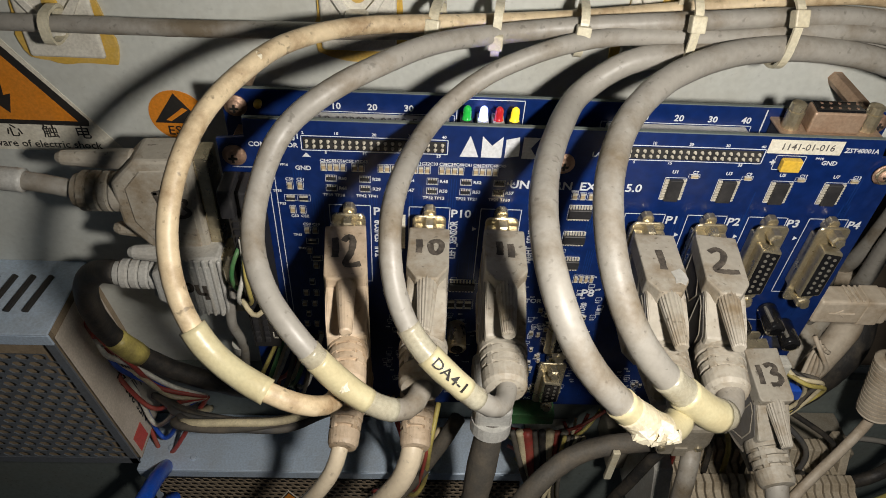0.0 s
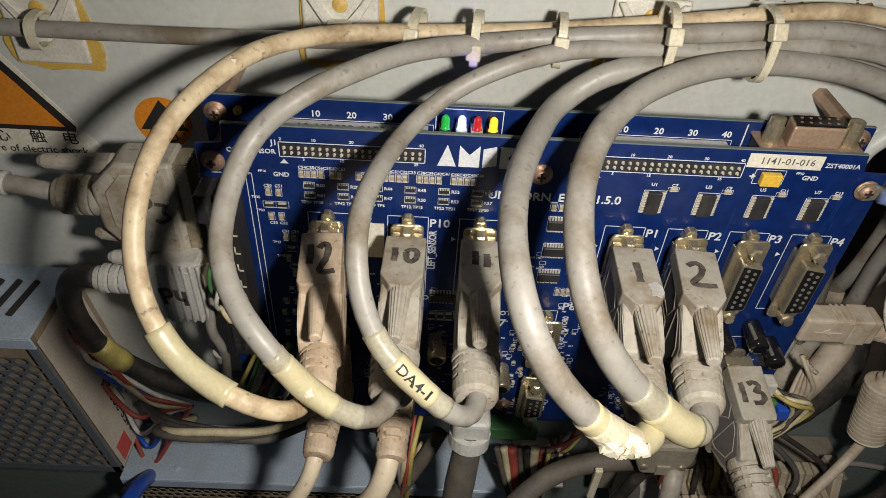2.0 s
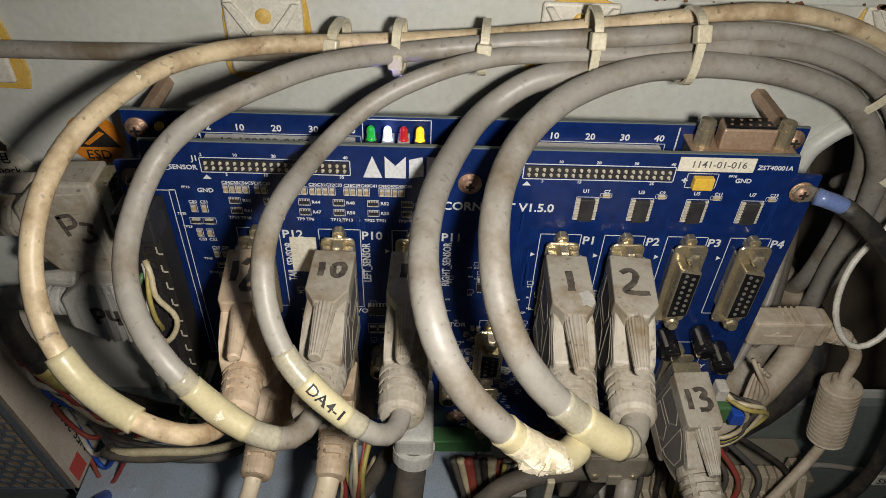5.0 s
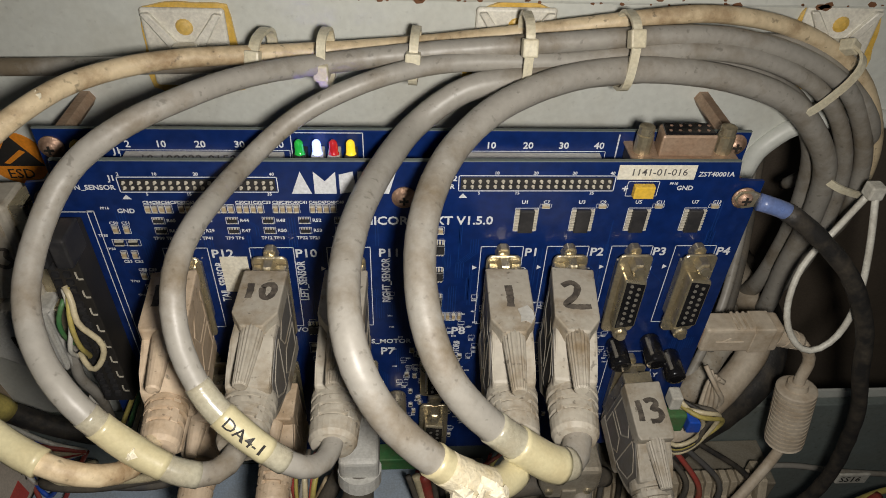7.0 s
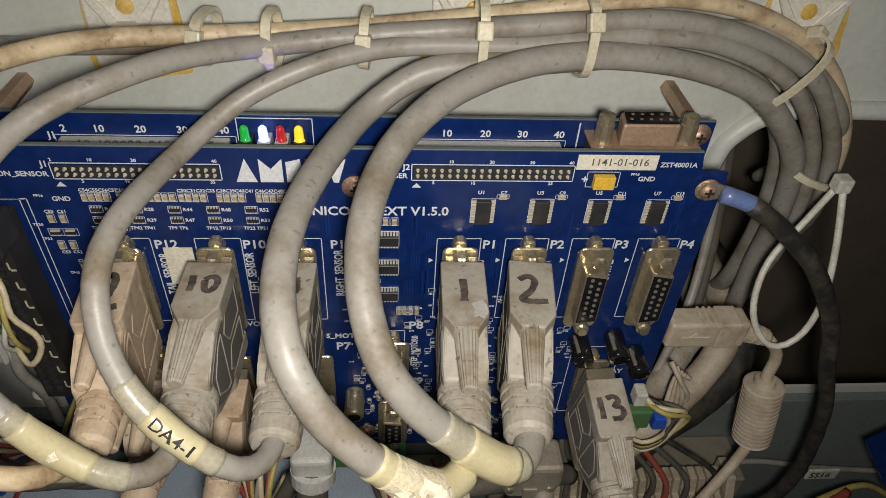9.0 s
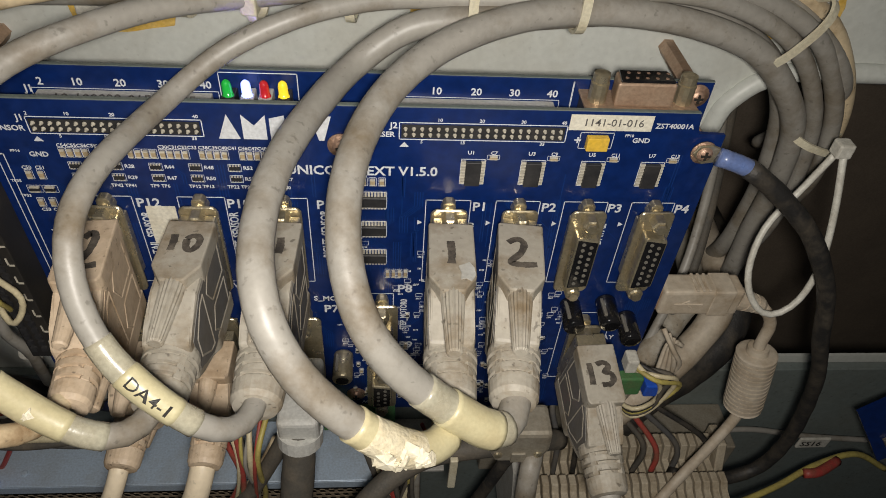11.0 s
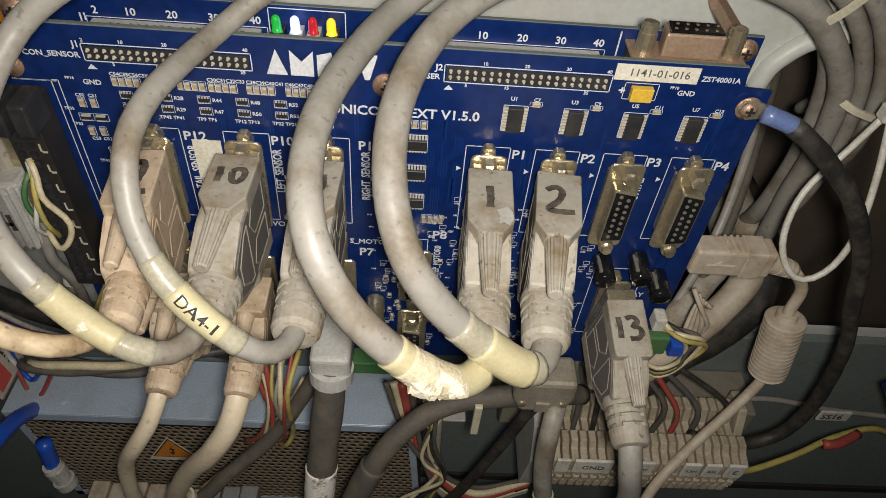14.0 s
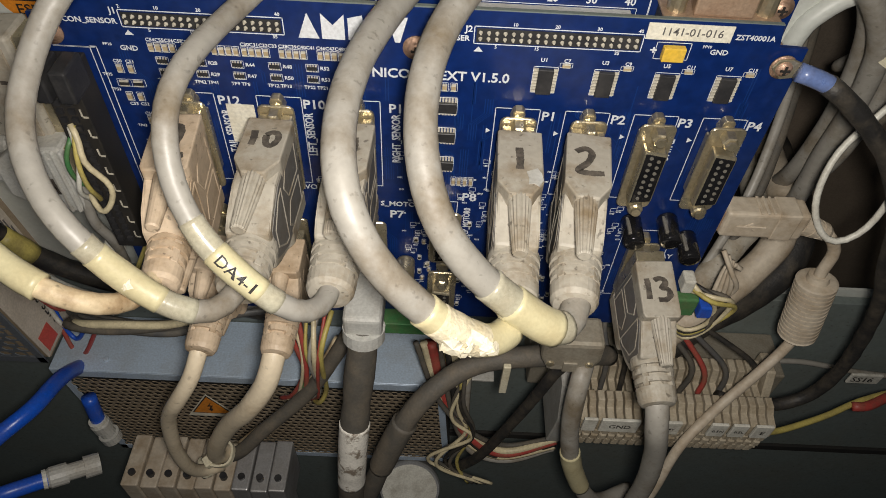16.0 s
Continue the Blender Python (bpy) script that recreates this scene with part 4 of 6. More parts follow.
LOOPS = "looped data cables"
c1 = [(0.2620, 0.3000, -0.0500), (0.2460, 0.2620, 0.0000), (0.2360, 0.2490, 0.0500), (0.2190, 0.2460, 0.0800), (0.2020, 0.2450, 0.0945), (0.1830, 0.2440, 0.1040), (0.1650, 0.2420, 0.1090), (0.1440, 0.2400, 0.1115), (0.1210, 0.2400, 0.1090), (0.0850, 0.2410, 0.1035), (0.0500, 0.2400, 0.0995), (0.0180, 0.2370, 0.0980), (0.0000, 0.2320, 0.0990), (-0.0300, 0.2190, 0.1025), (-0.0480, 0.2050, 0.1035), (-0.0565, 0.1930, 0.1030), (-0.0680, 0.1747, 0.0975), (-0.0732, 0.1575, 0.0895), (-0.0757, 0.1451, 0.0762), (-0.0728, 0.1343, 0.0620), (-0.0646, 0.1267, 0.0480), (-0.0488, 0.1190, 0.0410), (-0.0400, 0.1180, 0.0370), (-0.0330, 0.1220, 0.0300), (-0.0300, 0.1340, 0.0230), (-0.0300, 0.1420, 0.0220)]
c2 = [(0.2560, 0.3000, -0.0600), (0.2430, 0.2570, 0.0060), (0.2330, 0.2470, 0.0440), (0.2200, 0.2430, 0.0680), (0.2050, 0.2400, 0.0850), (0.1860, 0.2380, 0.0960), (0.1650, 0.2360, 0.1030), (0.1430, 0.2340, 0.1065), (0.1160, 0.2320, 0.1060), (0.1000, 0.2310, 0.1050), (0.0500, 0.2310, 0.1005), (0.0190, 0.2275, 0.0980), (-0.0040, 0.2120, 0.1010), (-0.0200, 0.1950, 0.1020), (-0.0355, 0.1830, 0.0985), (-0.0500, 0.1750, 0.0870), (-0.0551, 0.1534, 0.0719), (-0.0504, 0.1389, 0.0617), (-0.0400, 0.1280, 0.0530), (-0.0283, 0.1250, 0.0370), (-0.0180, 0.1230, 0.0290), (-0.0095, 0.1250, 0.0235), (-0.0050, 0.1340, 0.0220), (-0.0045, 0.1420, 0.0220)]
c3 = [(0.2480, 0.3000, -0.0900), (0.2370, 0.2620, -0.0310), (0.2340, 0.2530, 0.0060), (0.2270, 0.2470, 0.0360), (0.2170, 0.2420, 0.0580), (0.2020, 0.2380, 0.0780), (0.1860, 0.2360, 0.0900), (0.1650, 0.2340, 0.0985), (0.1440, 0.2320, 0.1020), (0.1170, 0.2310, 0.1010), (0.1000, 0.2300, 0.0985), (0.0600, 0.2280, 0.0985), (0.0345, 0.2200, 0.0965), (0.0112, 0.2120, 0.0885), (-0.0050, 0.1975, 0.0795), (-0.0142, 0.1641, 0.0799), (-0.0158, 0.1464, 0.0747), (-0.0139, 0.1369, 0.0634), (-0.0078, 0.1296, 0.0514), (0.0029, 0.1235, 0.0430), (0.0110, 0.1215, 0.0350), (0.0180, 0.1240, 0.0270), (0.0218, 0.1330, 0.0220), (0.0222, 0.1420, 0.0220)]
c4 = [(0.2400, 0.3200, -0.1000), (0.2290, 0.2750, -0.0500), (0.2260, 0.2630, -0.0050), (0.2190, 0.2560, 0.0300), (0.2090, 0.2500, 0.0550), (0.1940, 0.2450, 0.0740), (0.1740, 0.2410, 0.0870), (0.1500, 0.2370, 0.0935), (0.1250, 0.2320, 0.0945), (0.1050, 0.2290, 0.0940), (0.0850, 0.2265, 0.0935), (0.0640, 0.2240, 0.0915), (0.0480, 0.2190, 0.0815), (0.0386, 0.2000, 0.0800), (0.0307, 0.1751, 0.0793), (0.0275, 0.1539, 0.0774), (0.0280, 0.1377, 0.0739), (0.0311, 0.1266, 0.0675), (0.0377, 0.1205, 0.0560), (0.0470, 0.1173, 0.0453), (0.0590, 0.1165, 0.0330), (0.0690, 0.1190, 0.0255), (0.0765, 0.1280, 0.0220), (0.0775, 0.1420, 0.0220)]
c5 = [(0.2380, 0.3000, -0.1000), (0.2320, 0.2650, -0.0620), (0.2260, 0.2550, -0.0170), (0.2210, 0.2470, 0.0210), (0.2120, 0.2400, 0.0490), (0.1990, 0.2360, 0.0670), (0.1810, 0.2330, 0.0830), (0.1570, 0.2310, 0.0920), (0.1340, 0.2280, 0.0965), (0.1160, 0.2260, 0.0975), (0.0980, 0.2215, 0.0970), (0.0840, 0.2150, 0.0955), (0.0696, 0.2055, 0.0925), (0.0564, 0.1895, 0.0875), (0.0489, 0.1705, 0.0815), (0.0469, 0.1544, 0.0749), (0.0484, 0.1419, 0.0667), (0.0533, 0.1329, 0.0566), (0.0637, 0.1290, 0.0423), (0.0800, 0.1270, 0.0270), (0.0880, 0.1260, 0.0215), (0.0940, 0.1310, 0.0195), (0.0962, 0.1420, 0.0210)]
cable("looped_cable", c1, 0.0030, CREAM_CABLE, "yellowed cream data cable looping down with pale sleeve", group=LOOPS, sleeves=[((-0.0685, 0.1298, 0.053), (-0.0505, 0.1195, 0.0415), 0.0039, SLEEVE, "sleeve", "pale yellowed heat-shrink sleeve")])
cable("looped_cable", c2, 0.0034, CABLE, "dusty grey data cable looping down with worn label sleeve", group=LOOPS, sleeves=[((-0.0355, 0.1272, 0.0450), (-0.0205, 0.1240, 0.0305), 0.0039, SLEEVE, "sleeve", "yellowed label sleeve with worn patch"), ((-0.0385, 0.1275, 0.0505), (-0.0150, 0.1230, 0.0270), 0.00365, CLEAR_SLEEVE, "clear_end", "")])
k3 = cable("looped_cable", c3, 0.0032, CABLE, "dusty grey data cable with sleeve marked DA4-1", group=LOOPS, sleeves=[((-0.0055, 0.1280, 0.0495), (0.0075, 0.1222, 0.0380), 0.0038, SLEEVE, "sleeve", "yellowed label sleeve lettered DA4-1"), ((-0.0098, 0.1315, 0.0545), (0.0118, 0.1213, 0.0340), 0.00355, CLEAR_SLEEVE, "clear_end", "")])
cable("looped_cable", c4, 0.0043, CABLE, "thick dusty grey cable with torn paper tape", group=LOOPS, sleeves=[((0.0530, 0.1170, 0.0390), (0.0700, 0.1195, 0.0250), 0.0052, TAPE, "torn_tape", "torn flaking cream paper tape"), ((0.0490, 0.1172, 0.0430), (0.0740, 0.1240, 0.0235), 0.0048, SLEEVE, "sleeve", "")])
cable("looped_cable", c5, 0.0045, CABLE, "thick dusty grey cable with bright yellowed sleeve", group=LOOPS, sleeves=[((0.0730, 0.1285, 0.0340), (0.0885, 0.1262, 0.0213), 0.0055, SLEEVE, "sleeve", "yellowed heat-shrink sleeve"), ((0.0680, 0.1290, 0.0385), (0.0900, 0.1270, 0.0205), 0.0050, CLEAR_SLEEVE, "clear_end", "")])
cable("wall_cable", [(-0.45, 0.2465, 0.080), (-0.25, 0.2440, 0.0865), (-0.14, 0.2435, 0.0875), (-0.08, 0.2445, 0.0875), (0.0, 0.2450, 0.0900), (0.08, 0.2450, 0.0960), (0.15, 0.2430, 0.1000), (0.19, 0.2440, 0.096), (0.23, 0.247, 0.06), (0.24, 0.30, 0.0)], 0.0031, CABLE, "grey cable strapped along the panel", group="wall cables")

# ---- power units ----
def power_unit(name, x0, x1, y0, y1, z0, z1, label, pitch=0.0050, tall=0.8, hole=(0.45, 0.48), sheet_mat=None, inside=None):
    """A sheet-metal power unit: plain top with lip, perforated front, labelled side."""
    root = thing(name, ((x0 + x1) / 2, y1, z0), label, "power supply", "power supplies")
    top = part("top_cover", box(x0 - 0.001, x1 + 0.001, y0 - 0.0012, y1, z1 - 0.0012, z1, 0.0005), STEEL, root)
    part("lip", box(x0 - 0.001, x1 + 0.001, y0 - 0.0012, y0, z1 - 0.0075, z1 - 0.0012, 0.0003), STEEL, root)
    # without inside, a near-black fill paints the shade behind the holes
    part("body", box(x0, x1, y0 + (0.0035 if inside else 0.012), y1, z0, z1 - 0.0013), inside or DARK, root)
    # perforated front sheet
    bm = bmesh.new()
    pw, ph = pitch, pitch * tall
    nx, nz = int((x1 - x0 - 0.008) / pw), int((z1 - z0 - 0.016) / ph)
    y = y0
    for j in range(nz):
        for i in range(nx):
            cx = x0 + 0.004 + (i + 0.5 + 0.5 * (j % 2)) * pw
            cz = z0 + 0.005 + (j + 0.5) * ph
            hx = [(cx + pw * hole[0] * math.cos(radians(a)), cz + ph * hole[1] * math.sin(radians(a))) for a in (0, 60, 120, 180, 240, 300)]
            ox = [(cx + pw * 0.5, cz), (cx + pw * 0.5, cz + ph * 0.5), (cx - pw * 0.5, cz + ph * 0.5), (cx - pw * 0.5, cz), (cx - pw * 0.5, cz - ph * 0.5), (cx + pw * 0.5, cz - ph * 0.5)]
            a = [bm.verts.new((p, y, q)) for p, q in hx]
            o = [bm.verts.new((p, y, q)) for p, q in ox]
            b = [bm.verts.new((p, y + 0.0006, q)) for p, q in hx]
            for k in range(6):
                bm.faces.new((a[k], a[(k + 1) % 6], o[(k + 1) % 6], o[k]))
                bm.faces.new((b[k], b[(k + 1) % 6], a[(k + 1) % 6], a[k]))
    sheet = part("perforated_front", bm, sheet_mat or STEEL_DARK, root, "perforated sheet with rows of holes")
    sheet["kind"] = "stuff"
    fr = box(x0, x0 + 0.004, y0 - 0.0002, y0 + 0.001, z0, z1 - 0.0075)
    box(x1 - 0.004, x1, y0 - 0.0002, y0 + 0.001, z0, z1 - 0.0075, bm=fr)
    box(x0, x1, y0 - 0.0002, y0 + 0.001, z0, z0 + 0.005, bm=fr)
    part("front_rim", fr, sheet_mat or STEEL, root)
    return root


psu1 = power_unit("power_supply", -0.380, -0.169, 0.208, WY, -0.152, -0.042, "grey steel power supply with vent slots and label", pitch=0.0080, tall=0.66, hole=(0.41, 0.42), sheet_mat=SHADED_SHEET, inside=LIT_INSIDE)
for k in range(9):
    part("vent_slot", tube([(-0.1830 - k * 0.0085, 0.2200, -0.0420), (-0.1800 - k * 0.0085, 0.2430, -0.0420)], 0.0015, 8), BLACK_PRINT, psu1)
part("side_label", box(-0.1685, -0.1682, 0.2100, 0.2500, -0.150, -0.048), LABEL, psu1, "printed rating label")
SIDE = lambda y, z, turn=0: Matrix.Translation((-0.1680, y, z)) @ pose(0, 0, 0, 90, 0, 90) @ pose(0, 0, 0, 0, 0, turn)
lettering("NES-200-24", SIDE(0.2310, -0.142, 90), 0.0085, BLACK_PRINT, psu1)
part("logo_patch", box(-0.1682, -0.1680, 0.2130, 0.2240, -0.148, -0.136), RED_PRINT, psu1)
bars = bmesh.new()
for k in range(9):
    box(-0.1682, -0.1680, 0.2360 + 0.0016 * (k % 8), 0.2368 + 0.0016 * (k % 8), -0.125 + (k % 3) * 0.004, -0.066 - (k % 4) * 0.006, bm=bars)
part("small_print", bars, GREY_PRINT, psu1)
tagged(part("bracket_plate", box(0.0625, 0.0900, 0.2150, 0.2480, -0.1640, -0.1622, 0.0004), HOOD_WHITE, None), "pale grey sheet bracket beside the power unit", "bracket")
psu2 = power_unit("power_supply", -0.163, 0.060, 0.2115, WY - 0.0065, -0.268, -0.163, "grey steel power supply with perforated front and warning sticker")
# the units lean: their lower ends stand further from the cabinet's side
lean = Matrix(((1, 0, -0.136, -0.136 * 0.042 - 0.0035), (0, 1, 0, 0), (0, 0, 1, 0), (0, 0, 0, 1)))
for ob in psu1.children:
    ob.data.transform(lean)
lean = Matrix(((1, 0, -0.08, -0.08 * 0.165 + 0.001), (0, 1, 0, 0), (0, 0, 1, 0), (0, 0, 0, 1)))
for ob in psu2.children:
    ob.data.transform(lean)
part("screw", lathe((-0.1470, 0.2245, -0.163), (-0.1470, 0.2245, 1), [(0, 0.0022), (0.0008, 0.002), (0.001, 0.001)], 12), STEEL, psu2)
part("screw", lathe((-0.1330, 0.2180, -0.163), (-0.1330, 0.2180, 1), [(0, 0.0018), (0.0008, 0.0016), (0.001, 0.001)], 12), STEEL, psu2)


def warning_sign(name, cx, cz, y, half, label, turn=0.0):
    root = thing(name, (cx, y, cz), label, "warning sign")
    h = half * 1.73
    M = Matrix.Translation((cx, 0, cz)) @ Matrix.Rotation(radians(turn), 4, "Y") @ Matrix.Translation((-cx, 0, -cz))
    for nm, s, d, m in (("backing", 1.0, 0.0002, WHITE_LABEL), ("border", 0.80, 0.0003, BLACK_PRINT), ("field", 0.72, 0.0004, ORANGE)):
        up_ = h * 0.08 if s < 1 else 0
        bm = prism([(cx - half * s, cz - h * s / 3 + up_), (cx + half * s, cz - h * s / 3 + up_), (cx, cz + h * s * 2 / 3 + up_)], y - d, y - d + 0.0003, "y")
        bm.transform(M)
        part(nm, bm, m, root)
    bolt = [(0.08, 0.50), (-0.10, 0.20), (0.02, 0.20), (-0.06, 0.0), (-0.12, 0.0), (0.0, -0.18), (0.10, 0.02), (0.02, 0.02), (0.12, 0.27), (0.0, 0.27)]
    bm = prism([(cx + a * half, cz + half * (b + 0.05)) for a, b in bolt], y - 0.0006, y - 0.0003, "y")
    bm.transform(M)
    part("bolt_symbol", bm, BLACK_PRINT, root)
    return root


sg = thing("warning_sign", (-0.184, WY, 0.0245), "orange and white electric shock warning sticker", "warning sign")
part("backing", prism([(-0.2350, 0.0245), (-0.1340, 0.0245), (-0.1840, 0.0975)], WY - 0.0003, WY, "y"), WHITE_LABEL, sg)
part("border", prism([(-0.2230, 0.0375), (-0.1465, 0.0375), (-0.1460, 0.0400), (-0.1840, 0.0920), (-0.2235, 0.0400)], WY - 0.0005, WY - 0.0003, "y"), BLACK_PRINT, sg)
part("field", prism([(-0.2180, 0.0398), (-0.1505, 0.0398), (-0.1840, 0.0865)], WY - 0.0007, WY - 0.0005, "y"), ORANGE, sg)
part("bolt_symbol", prism([(-0.1800, 0.0720), (-0.1850, 0.0600), (-0.1790, 0.0605), (-0.1800, 0.0500), (-0.1830, 0.0505), (-0.1765, 0.0430), (-0.1735, 0.0520), (-0.1765, 0.0512), (-0.1745, 0.0640), (-0.1800, 0.0632), (-0.1770, 0.0720)], WY - 0.0009, WY - 0.0007, "y"), BLACK_PRINT, sg)
for ch, x in zip("小心触电", (-0.1930, -0.1785, -0.1635, -0.1500)):
    lettering(ch, FRONT(x, WY - 0.0005, 0.0338), 0.0068, BLACK_PRINT, sg, align="CENTER")
lettering("Beware of electric shock", FRONT(-0.1440, WY - 0.0005, 0.0278), 0.0050, BLACK_PRINT, sg, align="RIGHT")
warning_sign("warning_sign", -0.080, -0.205, 0.2112, 0.016, "small orange warning triangle on the perforated sheet")
esd = thing("esd_sticker", (-0.1085, WY, 0.043), "round orange static-discharge sticker with black triangle", "sticker")
part("disc", lathe((-0.1085, WY, 0.0440), (-0.1085, WY - 1, 0.0440), [(0, 0.0118), (0.0002, 0.0118)], 40), ORANGE, esd)
part("triangle", prism([(-0.1185, 0.0405), (-0.0985, 0.0405), (-0.1085, 0.0545)], WY - 0.0004, WY - 0.0002, "y"), BLACK_PRINT, esd)
part("slash", prism([(-0.1135, 0.0420), (-0.1115, 0.0415), (-0.1040, 0.0470), (-0.1060, 0.0480)], WY - 0.0006, WY - 0.0004, "y"), ORANGE, esd)
lettering("ESD", FRONT(-0.1140, WY - 0.0004, 0.0367), 0.0062, BLACK_PRINT, esd)

# curved lettering on the marked sleeve
def sleeve_text(text, points, a, b, r, size, face):
    line = stretch(points, a, b)
    d = [0.0]
    for p, q in zip(line, line[1:]):
        d.append(d[-1] + (q - p).length)
    ob = lettering(text, Matrix(), size, BLACK_PRINT, None, align="CENTER", wide=1.15)
    for v in ob.data.vertices:
        s = d[-1] * 0.5 + v.co.x
        k = min(range(len(d)), key=lambda i: abs(d[i] - s))
        k2 = min(k + 1, len(line) - 1)
        t = (line[k2] - line[max(k - 1, 0)]).normalized()
        c = line[k] + t * (s - d[k])
        n = (Vector(face) - t * Vector(face).dot(t)).normalized()
        side = n.cross(t)
        ang = v.co.y / r
        v.co = c + (n * math.cos(ang) + side * math.sin(ang)) * (r + 0.0003 + v.co.z)
    ob.parent = k3
    ob.matrix_parent_inverse = k3.matrix_basis.inverted()


sleeve_text("DA4-1", c3, (-0.0055, 0.1280, 0.0495), (0.0075, 0.1222, 0.0380), 0.0038, 0.0040, (0.02, -0.62, 0.75))


# ---- cable ties and adhesive mounts ----
def tie(place, along, half_a, half_b, head=0.3, width=0.0029, label="yellowed nylon cable tie round the cables", up=(0, 0, 1), group="cable ties"):
    """A flat strap round a bundle, with its square head."""
    c, t = Vector(place), Vector(along).normalized()
    u = (Vector(up) - t * Vector(up).dot(t)).normalized()
    w = t.cross(u)
    root = thing("cable_tie", place, label, "cable tie", group)
    bm = bmesh.new()
    rings = []
    n = 36
    for k in range(n):
        a = k * math.tau / n
        e = 0.75
        ca, sa = math.copysign(abs(math.cos(a)) ** e, math.cos(a)), math.copysign(abs(math.sin(a)) ** e, math.sin(a))
        ring = []
        for dr, dt in ((0, -0.5), (0.0011, -0.5), (0.0011, 0.5), (0, 0.5)):
            ring.append(bm.verts.new(c + u * ca * (half_a + dr) + w * sa * (half_b + dr) + t * dt * width))
        rings.append(ring)
    for k in range(n):
        p, q = rings[k], rings[(k + 1) % n]
        for j in range(4):
            bm.faces.new((p[j], p[(j + 1) % 4], q[(j + 1) % 4], q[j]))
    part("strap", bm, TIE, root, smooth=False)
    a = head * math.tau
    hc = c + u * math.cos(a) * (half_a + 0.001) + w * math.sin(a) * (half_b + 0.001)
    hm = box(-0.0025, 0.0025, -0.0022, 0.0022, -0.0029, 0.0029, 0.0006)
    out_ = (u * math.cos(a) / half_a + w * math.sin(a) / half_b).normalized()
    m = Matrix((t, out_, t.cross(out_))).transposed().to_4x4()
    hm.transform(Matrix.Translation(hc) @ m)
    part("head", hm, TIE, root)
    return root


tie((-0.003, 0.2360, 0.0965), (1, -0.2, 0), 0.0072, 0.0085, 0.20, 0.0034)
tie((0.0180, 0.2320, 0.0978), (1, -0.15, 0), 0.0085, 0.0065, 0.27)
tie((0.0470, 0.2330, 0.0985), (1, -0.1, -0.03), 0.0080, 0.0075, 0.22)
tie((0.0830, 0.2310, 0.1010), (1, 0, 0), 0.0118, 0.0088, 0.18)
tie((0.1165, 0.2310, 0.1020), (1, 0.05, 0), 0.0118, 0.0090, 0.15)
tie((0.1930, 0.2380, 0.0880), (0.8, 0.1, -0.6), 0.0145, 0.0088, 0.93, up=(0.6, 0, 0.8))
tie((0.2240, 0.2440, 0.0430), (-0.35, 0.2, -1), 0.0125, 0.0090, 0.93, up=(1, 0, 0))
tie((-0.1410, 0.2440, 0.0870), (1, 0, 0), 0.0055, 0.0065, 0.75, 0.0036)


def mount(cx, cz, size=0.0285, turn=0.0):
    """A glued square nylon tie mount with raised saddle and squeezed-out glue."""
    root = thing("tie_mount", (cx, WY, cz), "white nylon tie mount stuck on with amber glue", "tie mount", "adhesive tie mounts")
    h = size / 2
    g = []
    for k in range(40):
        a = k * math.tau / 40
        r = h * (1.10 + 0.22 * noise.noise(Vector((cx * 60 + math.cos(a) * 1.4, math.sin(a) * 1.4, cz * 60))) + (0.16 if math.sin(a) < -0.3 else 0.0))
        sq = 1 / max(abs(math.cos(a)), abs(math.sin(a))) ** 0.7
        g.append((cx + r * sq * math.cos(a), cz + r * sq * math.sin(a)))
    part("glue", prism(g, WY - 0.0012, WY, "y", 0.0005, 2), GLUE, root, "squeezed-out yellow glue")
    pl = box(cx - h, cx + h, WY - 0.0030, WY - 0.0010, cz - h, cz + h, 0.0012, 3)
    part("pad", pl, MOUNT, root)
    sd = prism([(cx - h * 0.95, cz + h * 0.9), (cx - h * 0.30, cz - h * 0.15), (cx + h * 0.30, cz - h * 0.15), (cx + h * 0.95, cz + h * 0.9), (cx + h * 0.75, cz + h * 0.92), (cx + h * 0.2, cz + h * 0.15), (cx - h * 0.2, cz + h * 0.15), (cx - h * 0.75, cz + h * 0.92)], WY - 0.0052, WY - 0.0028, "y", 0.0005, 1)
    part("saddle", sd, MOUNT, root)
    part("bridge", box(cx - 0.0045, cx + 0.0045, WY - 0.0085, WY - 0.0030, cz - 0.0045, cz + 0.0030, 0.0010), MOUNT, root)
    part("glue_bead", lathe((cx, WY - 0.003, cz + h * 0.55), (cx, -1, cz + h * 0.55), [(0, 0.0030), (0.0006, 0.0026), (0.001, 0.0012)], 14), GLUE, root)


for x, z in ((-0.1440, 0.0840), (-0.0320, 0.0915), (0.0830, 0.0935), (0.2010, 0.0960)):
    mount(x, z)


